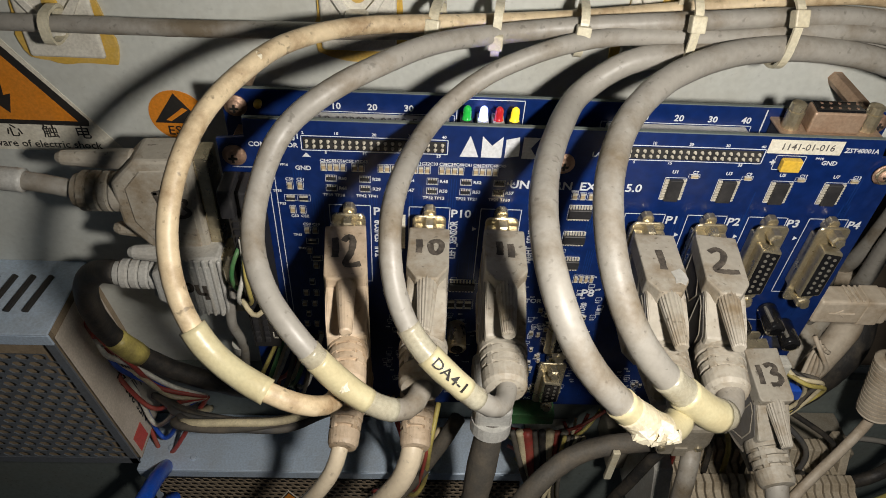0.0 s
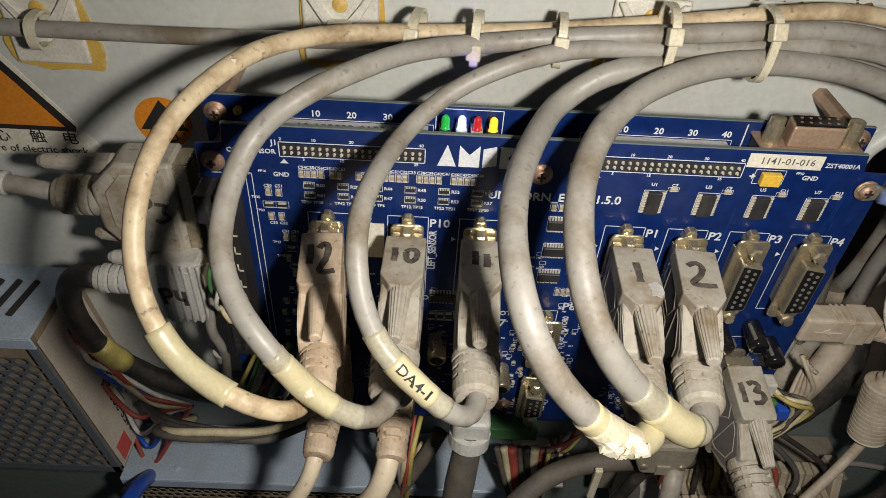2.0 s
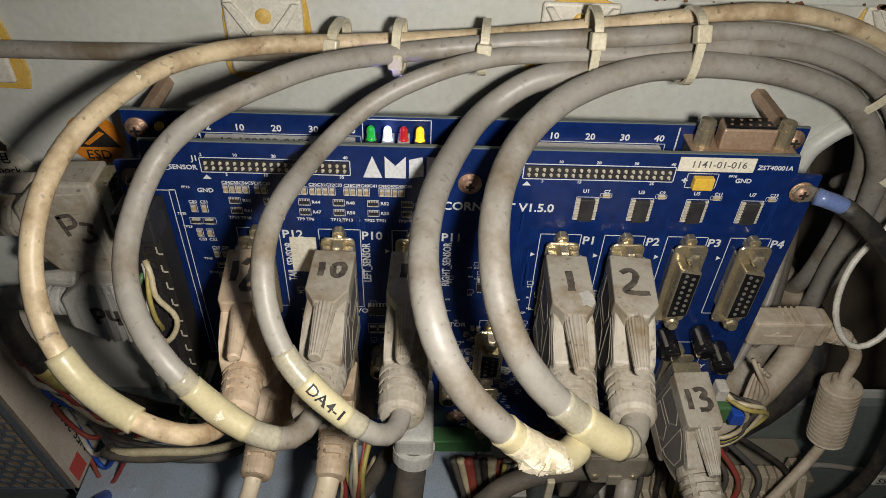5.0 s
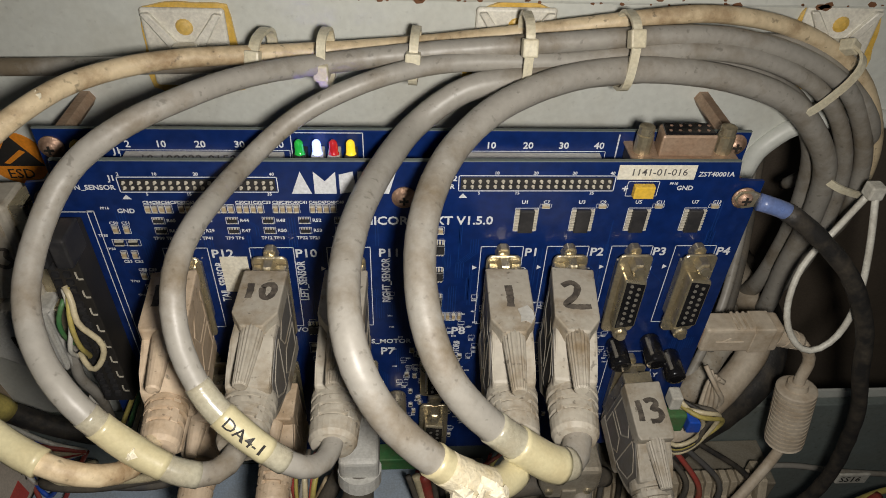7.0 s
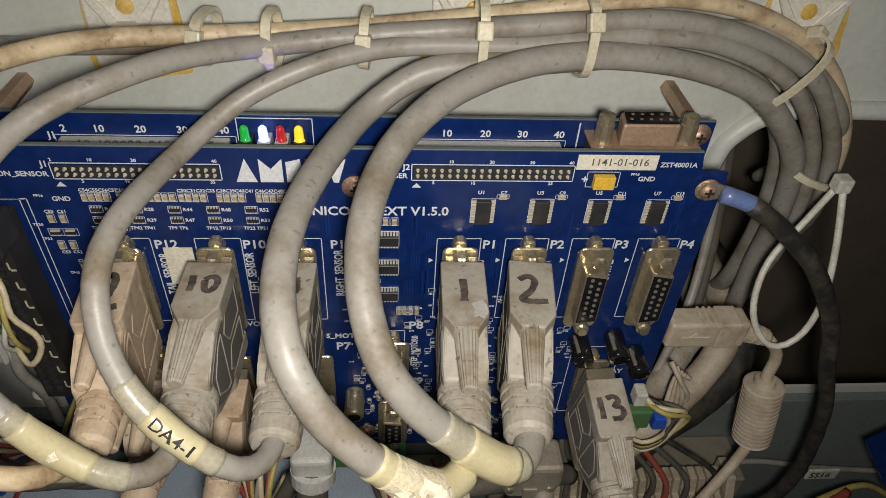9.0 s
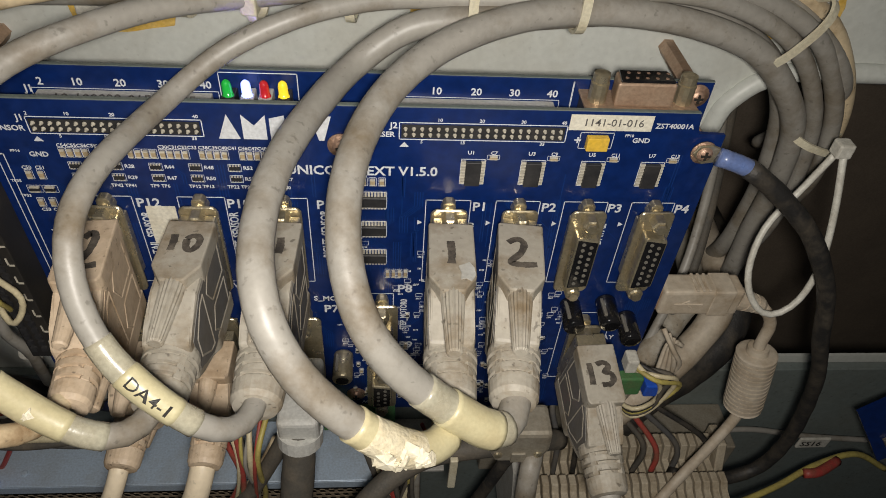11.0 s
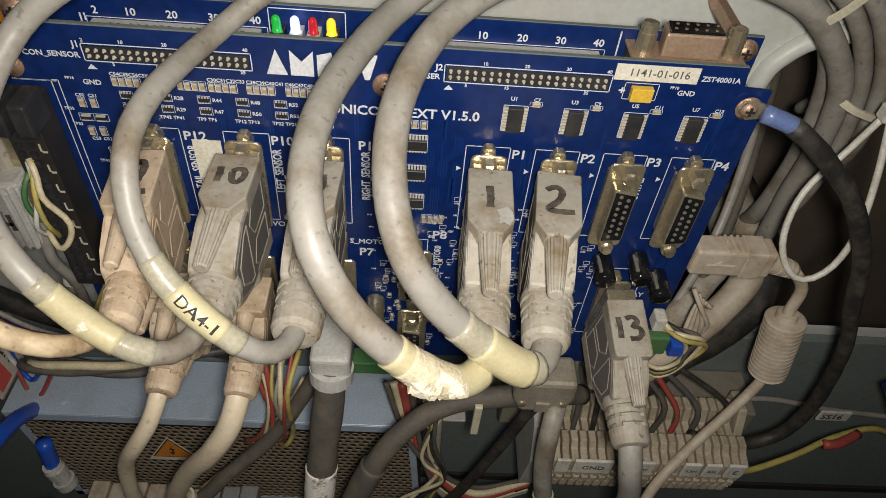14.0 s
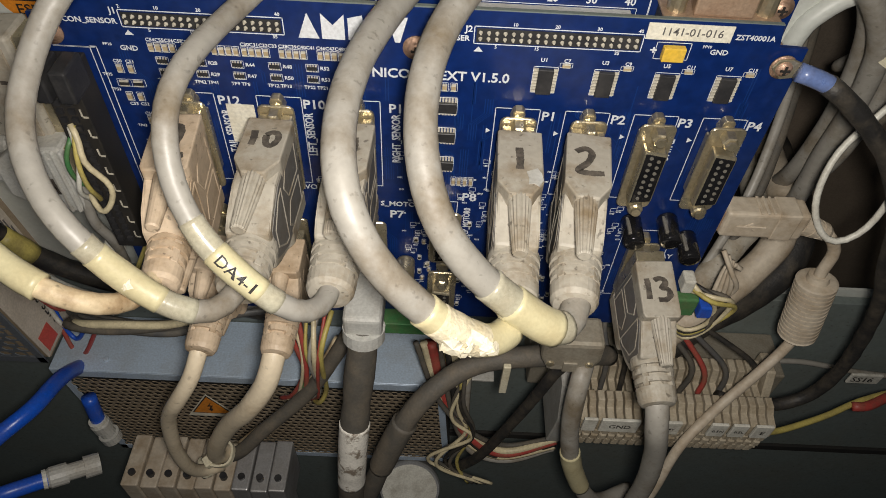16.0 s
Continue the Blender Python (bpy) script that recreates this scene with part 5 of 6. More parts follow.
# ---- side-entry plugs on the left edge ----
def side_plug(x0, x1, y, z0, z1, material, label, relief, ribs=False, thumbs=()):
    root = thing("cable_plug", ((x0 + x1) / 2, y, z0), label, "cable plug", "plugs on the board's edge")
    zc, hz = relief[0], relief[1]
    body = prism([(x1, z0), (x1, z1), (x0 + 0.010, z1 - 0.001), (x0, zc + hz * 1.25), (x0, zc - hz * 1.25), (x0 + 0.010, z0 + 0.001)], y - 0.0080, y + 0.0080, "y", 0.0014, 2)
    b = part("shell", body, material, root)
    part("face_panel", prism([(x1 - 0.003, z0 + 0.004), (x1 - 0.003, z1 - 0.004), (x0 + 0.012, z1 - 0.005), (x0 + 0.005, zc + hz), (x0 + 0.005, zc - hz), (x0 + 0.012, z0 + 0.005)], y - 0.0086, y - 0.0078, "y", 0.0004, 1), material, b)
    part("mating_shell", box(x1, x1 + 0.0052, y - 0.0062, y + 0.0062, z0 + 0.001, z1 - 0.001, 0.0008), NICKEL, root)
    pr = [(0, hz)]
    for k in range(4):
        d = 0.0012 + k * 0.0040
        pr += [(d, hz), (d + 0.0024, hz), (d + 0.0024, hz * 0.86), (d + 0.0036, hz * 0.86)]
    pr += [(0.0185, hz * 0.8), (0.019, hz * 0.55)]
    part("strain_relief", lathe((x0 + 0.001, y, zc), (-1, y, zc), pr, 22), material, root)
    if ribs:
        for k in range(6):
            part("rib", box(x0 + 0.012 + k * 0.0030, x0 + 0.0135 + k * 0.0030, y - 0.0090, y + 0.0085, z0 + 0.001, z1 - 0.001, 0.0006), material, b)
    for z, xa, xb in thumbs:
        part("thumb_screw", lathe((xa, y, z), (-1, y, z), [(0, 0.0036), (0.001, 0.0042), (xa - xb - 0.002, 0.0028), (xa - xb, 0.0018)], 14), material, root)
    return root


e3 = side_plug(-0.1200, -0.0890, 0.2140, 0.0100, 0.0560, HOOD, "grey-beige edge plug marked P3 in black ink", (0.0350, 0.0078), thumbs=((0.0500, -0.1120, -0.1400), (0.0165, -0.1120, -0.1280)))
e4 = side_plug(-0.1120, -0.0840, 0.2060, -0.0170, 0.0160, HOOD_WHITE, "pale ribbed edge plug marked P4 in black ink", (-0.0010, 0.0062), ribs=True, thumbs=((0.0110, -0.1060, -0.1215), (-0.0120, -0.1060, -0.1160)))
for st in ([(-0.1045, 0.0420), (-0.1025, 0.0330)], [(-0.1050, 0.0415), (-0.1000, 0.0425), (-0.0990, 0.0385), (-0.1025, 0.0365)], [(-0.0975, 0.0390), (-0.0935, 0.0385), (-0.0950, 0.0355), (-0.0930, 0.0330), (-0.0960, 0.0305), (-0.0985, 0.0315)]):
    stroke([(a, 0.2053, b) for a, b in st], 0.0017, e3, "handwriting", INK, (0, -1, 0), 0.0003)
for st in ([(-0.1005, 0.0035), (-0.0995, -0.0050)], [(-0.1010, 0.0030), (-0.0970, 0.0030), (-0.0968, -0.0005), (-0.0998, -0.0010)], [(-0.0945, 0.0030), (-0.0940, -0.0020), (-0.0905, -0.0022)], [(-0.0915, 0.0025), (-0.0912, -0.0055)]):
    stroke([(a, 0.1969, b) for a, b in st], 0.0017, e4, "handwriting", INK, (0, -1, 0), 0.0003)
cable("plug_cable", [(-0.1370, 0.2140, 0.0350), (-0.1500, 0.2140, 0.0380), (-0.1700, 0.2140, 0.0400), (-0.24, 0.215, 0.043), (-0.45, 0.22, 0.04)], 0.0036, CABLE, "grey cable with pale sleeve leaving the edge plug", sleeves=[((-0.157, 0.2140, 0.039), (-0.19, 0.2145, 0.041), 0.0046, HOOD_WHITE, "sleeve", "pale heat-shrink sleeve")])
cable("plug_cable", [(-0.1280, 0.2060, -0.0010), (-0.1400, 0.2120, -0.0060), (-0.1520, 0.2180, -0.0200), (-0.1570, 0.2220, -0.0420), (-0.1540, 0.2260, -0.0680), (-0.1400, 0.2320, -0.0950), (-0.1150, 0.238, -0.118), (-0.08, 0.242, -0.135), (-0.02, 0.244, -0.15)], 0.0052, BLACK_CABLE, "dusty black rubber cable curving down from the edge plug", wobble=0.08)
cable("bundle_sleeve", [(-0.1545, 0.2256, -0.0660), (-0.1515, 0.2270, -0.0740), (-0.1470, 0.2290, -0.0840)], 0.0057, YELLOW_WIRE, "yellowish dirty plastic conduit over wires", wobble=0.12)

# ---- wires at the tall header ----
JIT = random.Random(5)


def wire(points, r, material, label, name="wire", group="loose wires"):
    points = [Vector(p) + Vector((JIT.uniform(-1, 1), JIT.uniform(-1, 1), JIT.uniform(-1, 1))) * (0.0022 if 0 < k < len(points) - 1 and "loop" not in group else 0.0) for k, p in enumerate(points)]
    return tagged(part(name, tube(points, r, 8, step=0.003), material, None, smooth=True), label, "wire", group)


wire([(-0.0715, 0.1925, 0.0330), (-0.0705, 0.1880, 0.0260), (-0.0670, 0.1860, 0.0200), (-0.0640, 0.1860, 0.0110), (-0.0665, 0.1870, 0.0000), (-0.0715, 0.1880, -0.0030), (-0.0760, 0.1920, 0.0000)], 0.0011, CREAM_WIRE, "cream wire looping out of the black header")
wire([(-0.0705, 0.1925, 0.0325), (-0.0712, 0.1875, 0.0240), (-0.0718, 0.1860, 0.0120), (-0.0740, 0.1890, 0.0010), (-0.0760, 0.1960, -0.0080)], 0.0009, YELLOW_WIRE, "yellow wire from the black header")
wire([(-0.0722, 0.1925, 0.0320), (-0.0735, 0.1870, 0.0220), (-0.0742, 0.1870, 0.0100), (-0.0745, 0.1900, 0.0020), (-0.0775, 0.1960, -0.0080)], 0.0009, WHITE_WIRE, "white wire from the black header")
wire([(-0.0735, 0.1925, 0.0270), (-0.0755, 0.1890, 0.0200), (-0.0760, 0.1890, 0.0100), (-0.0760, 0.1940, 0.0020)], 0.0009, GREEN, "green wire from the black header")
wire([(-0.0810, 0.2000, 0.0000), (-0.0830, 0.2010, -0.0200), (-0.0860, 0.2050, -0.0420), (-0.0880, 0.21, -0.07)], 0.0022, CABLE, "thin grey cable with white collar below the header")
tagged(part("collar", rod((-0.0862, 0.2055, -0.0430), (-0.0868, 0.2075, -0.0500), 0.0034), WHITE_WIRE, None), "white plastic collar on a thin grey cable", "collar")
rnd = random.Random(11)
for k, m in enumerate((YELLOW_WIRE, GREEN, CREAM_WIRE, WHITE_WIRE, BROWN_CABLE, RED, CREAM_WIRE, GREEN, BROWN_CABLE, WHITE_WIRE)):
    o = k * 0.0022
    wire([(-0.066 + o * 0.9, 0.202, -0.032), (-0.074 + o, 0.196 - rnd.random() * 0.008, -0.050 - rnd.random() * 0.006), (-0.083 + o * 1.1, 0.203, -0.071), (-0.082 + o * 1.5, 0.216, -0.092), (-0.075 + o * 2, 0.226, -0.108)], 0.0010, m, "thin coloured wire fanning out below the header", group="fan of wires")
for k in range(12):
    o = k * 0.0026
    wire([(-0.150 + o, 0.232, -0.122 - 0.4 * o), (-0.128 + rnd.random() * 0.006, 0.216 - o * 0.5, -0.112 + o * 0.3), (-0.100, 0.206 - o * 0.35, -0.108 + o * 0.45), (-0.070, 0.204 - o * 0.2, -0.106 + o * 0.4), (-0.045, 0.206, -0.096 + o * 0.5), (-0.020, 0.216, -0.100 + o)], 0.0021, (DARK_WIRE, DARK_WIRE, BROWN_CABLE, DARK_WIRE)[k % 4] if k < 11 else CREAM_WIRE, "grey insulated wire in a dusty coil", group="coil of grey wires")
for k, (m, dz) in enumerate(((RED, 0.0), (WHITE_WIRE, 0.004), (BLUE, 0.008), (CREAM_WIRE, 0.012), (RED, -0.010), (WHITE_WIRE, -0.016), (BLUE, -0.026), (RED, -0.030))):
    wire([(-0.168, 0.232 + 0.001 * k, -0.062 - k * 0.010), (-0.160, 0.222 + 0.002 * k, -0.066 - k * 0.010), (-0.150, 0.224, -0.082 - k * 0.008 + dz), (-0.140 + 0.002 * k, 0.226, -0.104 - k * 0.003), (-0.118, 0.226, -0.114)], 0.0013, m, "supply wire with crimp lug at the power unit", group="supply wires")
    tagged(part("crimp_lug", rod((-0.1690, 0.2325 + 0.001 * k, -0.0615 - k * 0.010), (-0.1625, 0.2250 + 0.002 * k, -0.0645 - k * 0.010), 0.0024, 0.0019), (RED, WHITE_WIRE, RED, YELLOW_WIRE)[k % 4], None), "insulated crimp lug on a supply wire", "crimp lug", "crimp lugs")

# ---- lower cables ----
LOW = "lower cables"
cable("plug_cable", [(-0.0352, 0.1625, -0.0405), (-0.0360, 0.1525, -0.0430), (-0.0390, 0.1475, -0.0520), (-0.0480, 0.1450, -0.0680), (-0.0600, 0.1500, -0.0950), (-0.0690, 0.1550, -0.1370), (-0.0720, 0.1600, -0.1710), (-0.0700, 0.1660, -0.1900), (-0.0620, 0.1720, -0.1960)], 0.0034, CLEAN_CREAM, "yellowed cream cable hanging from the lower plug", group=LOW)
cable("plug_cable", [(-0.0065, 0.1625, -0.0405), (-0.0072, 0.1525, -0.0430), (-0.0100, 0.1475, -0.0530), (-0.0200, 0.1455, -0.0720), (-0.0360, 0.1520, -0.1030), (-0.0500, 0.1580, -0.1380), (-0.0560, 0.1640, -0.1640), (-0.0500, 0.1720, -0.1740)], 0.0045, CLEAN_CREAM, "thick dusty cream cable hanging from the lower plug", group=LOW)
cable("lower_cable", [(-0.066, 0.1740, -0.1900), (-0.0480, 0.1690, -0.1710), (-0.0320, 0.1750, -0.1530), (-0.0100, 0.1850, -0.1330), (0.0060, 0.1920, -0.1060), (0.015, 0.198, -0.088)], 0.0038, BROWN_CABLE, "dusty brown-grey cable rising behind the plugs", group=LOW)
cable("lower_cable", [(-0.060, 0.178, -0.196), (-0.0400, 0.1760, -0.1640), (-0.0200, 0.1830, -0.1450), (-0.004, 0.190, -0.123), (0.008, 0.198, -0.10)], 0.0030, CREAM_CABLE, "dusty cream cable rising behind the plugs", group=LOW)
tie((-0.0550, 0.1650, -0.1640), (0.2, 0.2, -1), 0.0062, 0.0058, 0.4, 0.003, "cream tie holding the hanging cables", up=(1, 0, 0))
tie((-0.0700, 0.1690, -0.1920), (0.5, 0.5, -0.5), 0.0045, 0.0045, 0.4, 0.003, "cream tie holding the hanging cables", up=(1, 0, 0))
for k, m in enumerate((RED, CREAM_WIRE, GREEN, RED, BROWN_CABLE, YELLOW_WIRE, CREAM_WIRE, CABLE, RED, YELLOW_WIRE)):
    o = k * 0.0020
    wire([(-0.020 + o * 1.4, 0.202, -0.076 - o * 0.3), (-0.012 + o * 0.7, 0.192 - o * 0.5, -0.095), (-0.010 + o * 0.5, 0.188, -0.118 - o), (-0.020 + o * 0.8, 0.190, -0.143 - 0.3 * o), (-0.028 + o, 0.196, -0.158)], 0.0009 if k % 3 else 0.0013, m, "loose coloured wire below the lower plugs", group="loose coloured wires")
for k, m in enumerate((RED, YELLOW_WIRE, RED, CREAM_WIRE, RED)):
    z = -0.120 - k * 0.009
    wire([(0.100 - k * 0.006, 0.218, -0.104 - k * 0.004), (0.080, 0.210, -0.112 - k * 0.006), (0.062, 0.214, z - 0.008), (0.050, 0.226, z - 0.020)], 0.0010, m, "supply wire to the power unit's terminals", group="terminal wires")
    tagged(part("crimp_lug", rod((0.064, 0.2130, z - 0.0075), (0.056, 0.2200, z - 0.0145), 0.0030, 0.0024), (RED, YELLOW_WIRE)[k % 2], None), "insulated crimp lug on a supply wire", "crimp lug", "crimp lugs")
gp = thing("cable_plug", (0.0255, 0.16, -0.036), "pale grey square plug with a thick dark cable", "cable plug", "plugs on the circuit board")
part("shell", box(0.0178, 0.0332, 0.1640, 0.1950, -0.0460, -0.0330, 0.0022, 3), HOOD_WHITE, gp)
part("collar", lathe((0.0255, 0.1690, -0.0440), (0.0250, 0.1655, -0.0620), [(0, 0.0086), (0.006, 0.0086), (0.0072, 0.0074)], 20), HOOD_WHITE, gp)
cable("plug_cable", [(0.0254, 0.1690, -0.0440), (0.0247, 0.1660, -0.0560), (0.0225, 0.1600, -0.0760), (0.0190, 0.1500, -0.1160), (0.0150, 0.1470, -0.1740), (0.010, 0.148, -0.24)], 0.0062, BROWN_CABLE, "thick frayed dark cable wrapped in white tape", group=LOW, wobble=0.12, sleeves=[((0.0200, 0.1520, -0.0960), (0.0160, 0.1485, -0.1480), 0.0068, PEEL, "white_tape", "peeling white tape wrap")])
cable("lower_cable", [(0.010, 0.147, -0.24), (0.0220, 0.1500, -0.1820), (0.0380, 0.1580, -0.1200), (0.0530, 0.1680, -0.0940), (0.0730, 0.1780, -0.0840), (0.0980, 0.1810, -0.0800), (0.118, 0.186, -0.085), (0.14, 0.196, -0.10)], 0.0050, BROWN_CABLE, "thick dusty dark cable sagging below the board", group=LOW, wobble=0.08, sleeves=[((0.0300, 0.1550, -0.1450), (0.0430, 0.1610, -0.1080), 0.0061, BROWN_CABLE, "wrap", "grey wrap")])
cable("lower_cable", [(0.118, 0.186, -0.090), (0.1130, 0.1850, -0.0980), (0.1030, 0.1850, -0.1370), (0.0850, 0.1850, -0.1950), (0.07, 0.19, -0.23)], 0.0030, BLACK_CABLE, "thin black cable hanging below the board", group=LOW)
cable("lower_cable", [(0.1225, 0.1860, -0.0740), (0.1200, 0.1740, -0.0700), (0.1165, 0.1630, -0.0760), (0.1180, 0.1580, -0.1050), (0.1270, 0.1560, -0.1450), (0.1450, 0.1560, -0.1830), (0.17, 0.17, -0.20)], 0.0043, CABLE, "grey cable with pale sleeve hanging from the metal plug", group=LOW, sleeves=[((0.1215, 0.1575, -0.1240), (0.1330, 0.1558, -0.1620), 0.0050, SLEEVE, "sleeve", "yellowed sleeve")])
cable("plug_cable", [(0.1398, 0.1520, -0.0470), (0.1403, 0.1425, -0.0500), (0.1420, 0.1380, -0.0610), (0.1485, 0.1395, -0.0860), (0.1550, 0.1420, -0.1350), (0.155, 0.145, -0.22)], 0.0046, CABLE, "grey cable bending down from the plug marked 13", group=LOW)
mp = thing("metal_plug", (0.112, 0.175, -0.066), "dull steel plug hood below the board", "metal plug")
part("shell", prism([(0.0985, -0.051), (0.1245, -0.051), (0.1250, -0.063), (0.1215, -0.072), (0.1030, -0.072), (0.0992, -0.063)], 0.1690, 0.1840, "y", 0.0020, 2), DULL_STEEL, mp)
for x in (0.1035, 0.1200):
    part("screw", lathe((x, 0.1690, -0.0655), (x, -1, -0.0655), [(0, 0.0018), (0.0008, 0.0016), (0.001, 0.0008)], 12), NICKEL, mp)
part("latch", box(0.1090, 0.1150, 0.1680, 0.1692, -0.0705, -0.0640, 0.0004), DULL_STEEL, mp)
tagged(part("cable_tie", box(0.0850, 0.0885, 0.1720, 0.1745, -0.0990, -0.0760, 0.0006), TIE, None), "yellowed tie tail hanging from the black cable", "cable tie", "cable ties")

# ---- right-hand side ----
usb = thing("usb_plug", (0.186, 0.212, -0.024), "dusty beige USB plug lying beside the board", "usb plug")
part("shell", box(0.1690, 0.2030, 0.2070, 0.2180, -0.0228, -0.0088, 0.0016, 3), BEIGE, usb)
part("grip", box(0.1900, 0.1990, 0.2067, 0.2183, -0.0230, -0.0086, 0.0006), BEIGE, usb)
for k in range(3):
    part("grip_ridge", box(0.1820 + k * 0.0026, 0.1832 + k * 0.0026, 0.2075, 0.2175, -0.0092, -0.0082, 0.0003), BEIGE, usb)
mark = rod((0.1745, 0.2069, -0.0160), (0.1865, 0.2069, -0.0160), 0.0004, n=6)
rod((0.1775, 0.2069, -0.0160), (0.1805, 0.2069, -0.0138), 0.0003, n=6, bm=mark)
rod((0.1795, 0.2069, -0.0160), (0.1825, 0.2069, -0.0182), 0.0003, n=6, bm=mark)
part("embossed_mark", mark, BEIGE, usb)
part("metal_tip", box(0.1640, 0.1692, 0.2090, 0.2160, -0.0215, -0.0105, 0.0006), BRASS, usb)
part("strain_relief", lathe((0.2025, 0.2120, -0.0170), (0.2180, 0.2120, -0.0230), [(0, 0.0050), (0.003, 0.0050), (0.003, 0.0043), (0.005, 0.0043), (0.005, 0.0047), (0.008, 0.0045), (0.008, 0.0038), (0.010, 0.0038), (0.010, 0.0042), (0.013, 0.004), (0.015, 0.0030)], 18), BEIGE, usb)
usb_line = [(0.2160, 0.2120, -0.0225), (0.2225, 0.2120, -0.0285), (0.2255, 0.2110, -0.0360), (0.2235, 0.2100, -0.0450), (0.2270, 0.2060, -0.0700), (0.2290, 0.2040, -0.0900), (0.2160, 0.1950, -0.1090), (0.2000, 0.1850, -0.1270), (0.1820, 0.1700, -0.1430), (0.1760, 0.1600, -0.1800), (0.172, 0.16, -0.22)]
cable("usb_cable", usb_line, 0.0026, BEIGE, "dusty beige USB cable with ribbed ferrite core")
fe = thing("ferrite_core", (0.2265, 0.2065, -0.0900), "dusty beige ribbed ferrite core on the USB cable", "ferrite core")
pr = [(0, 0.0045), (0.003, 0.0050), (0.0035, 0.0082)]
for k in range(13):
    d = 0.004 + k * 0.0026
    pr += [(d, 0.0090), (d + 0.0016, 0.0090), (d + 0.0016, 0.0083), (d + 0.0026, 0.0083)]
pr += [(0.0385, 0.0088), (0.0400, 0.0075), (0.0420, 0.0042)]
part("ribbed_shell", lathe((0.2240, 0.2098, -0.0475), (0.2293, 0.2040, -0.0905), pr, 24), BEIGE, fe)
wt = thing("cable_tie", (0.215, 0.21, -0.02), "large white cable tie loop hanging on the USB cable", "cable tie", "cable ties")
part("strap", tube([(0.2250, 0.2250, 0.0490), (0.2270, 0.2150, 0.0260), (0.2280, 0.2080, 0.0030), (0.2240, 0.2050, -0.0150), (0.2150, 0.2040, -0.0205), (0.2060, 0.2070, -0.0130), (0.2020, 0.2120, -0.0010), (0.2060, 0.2200, 0.0150), (0.2160, 0.2250, 0.0280), (0.2235, 0.2260, 0.0470)], 0.0014, 8), WHITE_WIRE, wt, smooth=True)
part("head", box(0.2215, 0.2275, 0.2225, 0.2285, 0.0460, 0.0520, 0.0008), WHITE_WIRE, wt)
gl = thing("ground_cable", (0.16, 0.2, 0.06), "dusty black earth cable with blue boot and ring lug", "cable")
part("ring_lug", prism([(0.1560, 0.0615), (0.1575, 0.0645), (0.1620, 0.0650), (0.1680, 0.0625), (0.1680, 0.0590), (0.1600, 0.0575)], 0.2026, 0.2036, "y", 0.0003, 1), NICKEL, gl)
part("blue_boot", tube([(0.1640, 0.2010, 0.0618), (0.1700, 0.2000, 0.0605), (0.1765, 0.1990, 0.0580)], 0.0031, 14), PALE_BLUE, gl, "translucent blue insulating boot", True)
g_line = [(0.1740, 0.1993, 0.0590), (0.1810, 0.1980, 0.0550), (0.1920, 0.1980, 0.0460), (0.2060, 0.1980, 0.0330), (0.2180, 0.1980, 0.0170), (0.2290, 0.1980, -0.0020), (0.2380, 0.1980, -0.0270), (0.2480, 0.1985, -0.0500), (0.2560, 0.2000, -0.0780), (0.2600, 0.2000, -0.1100), (0.2560, 0.2000, -0.1370), (0.2400, 0.1980, -0.1450), (0.2210, 0.1950, -0.1410), (0.205, 0.196, -0.135)]
part("jacket", tube(g_line, 0.0034, 14, wobble=0.1), BLACK_CABLE, gl, smooth=True)
for pts, r, m, lab in (([(0.176, 0.214, -0.115), (0.1900, 0.2200, -0.1010), (0.2190, 0.2350, -0.0960), (0.2370, 0.2480, -0.0850), (0.247, 0.275, -0.075), (0.262, 0.37, -0.09)], 0.0085, BLACK_CABLE, "fat dusty black cable curving into the recess"),
                       ([(0.170, 0.210, -0.100), (0.1830, 0.2160, -0.0880), (0.2070, 0.2310, -0.0780), (0.2250, 0.2480, -0.0630), (0.232, 0.28, -0.060), (0.25, 0.37, -0.08)], 0.0075, BEIGE, "fat tan-grey dusty cable curving into the recess"),
                       ([(0.166, 0.212, -0.090), (0.1790, 0.2200, -0.0720), (0.1980, 0.2380, -0.0600), (0.2120, 0.2600, -0.0560), (0.235, 0.37, -0.08)], 0.0060, HOOD, "dusty beige cable curving into the recess"),
                       ([(0.235, 0.36, 0.05), (0.214, 0.290, 0.012), (0.200, 0.252, -0.025), (0.190, 0.236, -0.05), (0.178, 0.222, -0.075)], 0.0022, CABLE, "dusty grey cable coming out of the recess"),
                       ([(0.245, 0.36, 0.04), (0.222, 0.295, 0.0), (0.207, 0.256, -0.034), (0.196, 0.238, -0.055), (0.184, 0.224, -0.08)], 0.0024, BROWN_CABLE, "dusty dark cable coming out of the recess")):
    cable("recess_cable", pts, r, m, lab, group="recess cables", wobble=0.06)
for k in range(5):
    a = k * 1.7
    wire([(0.163, 0.203, -0.045 - 0.002 * k), (0.168 + 0.0035 * (k * 3 % 5), 0.196 - 0.002 * (k % 3), -0.048 - 0.002 * (k % 2)), (0.178 + 0.0025 * (k * 2 % 5), 0.198, -0.058 + 0.004 * math.sin(a)), (0.181, 0.200, -0.074 - 0.002 * k), (0.172, 0.200, -0.082 - 0.0015 * k), (0.163, 0.203, -0.076)], 0.0011, (CREAM_WIRE, BLACK_CABLE, YELLOW_WIRE, BROWN_CABLE)[k % 4], "thin wire in a loose loop beside the board", group="loop of thin wires")
for k in range(5):
    wire([(0.174 + 0.003 * k, 0.206, -0.030 - 0.003 * k), (0.180, 0.200 + 0.002 * k, -0.040), (0.186 - 0.002 * k, 0.202, -0.050 - 0.004 * k), (0.184, 0.206, -0.066)], 0.0011, BEIGE, "beige tape-tied wire knot", group="loop of thin wires")
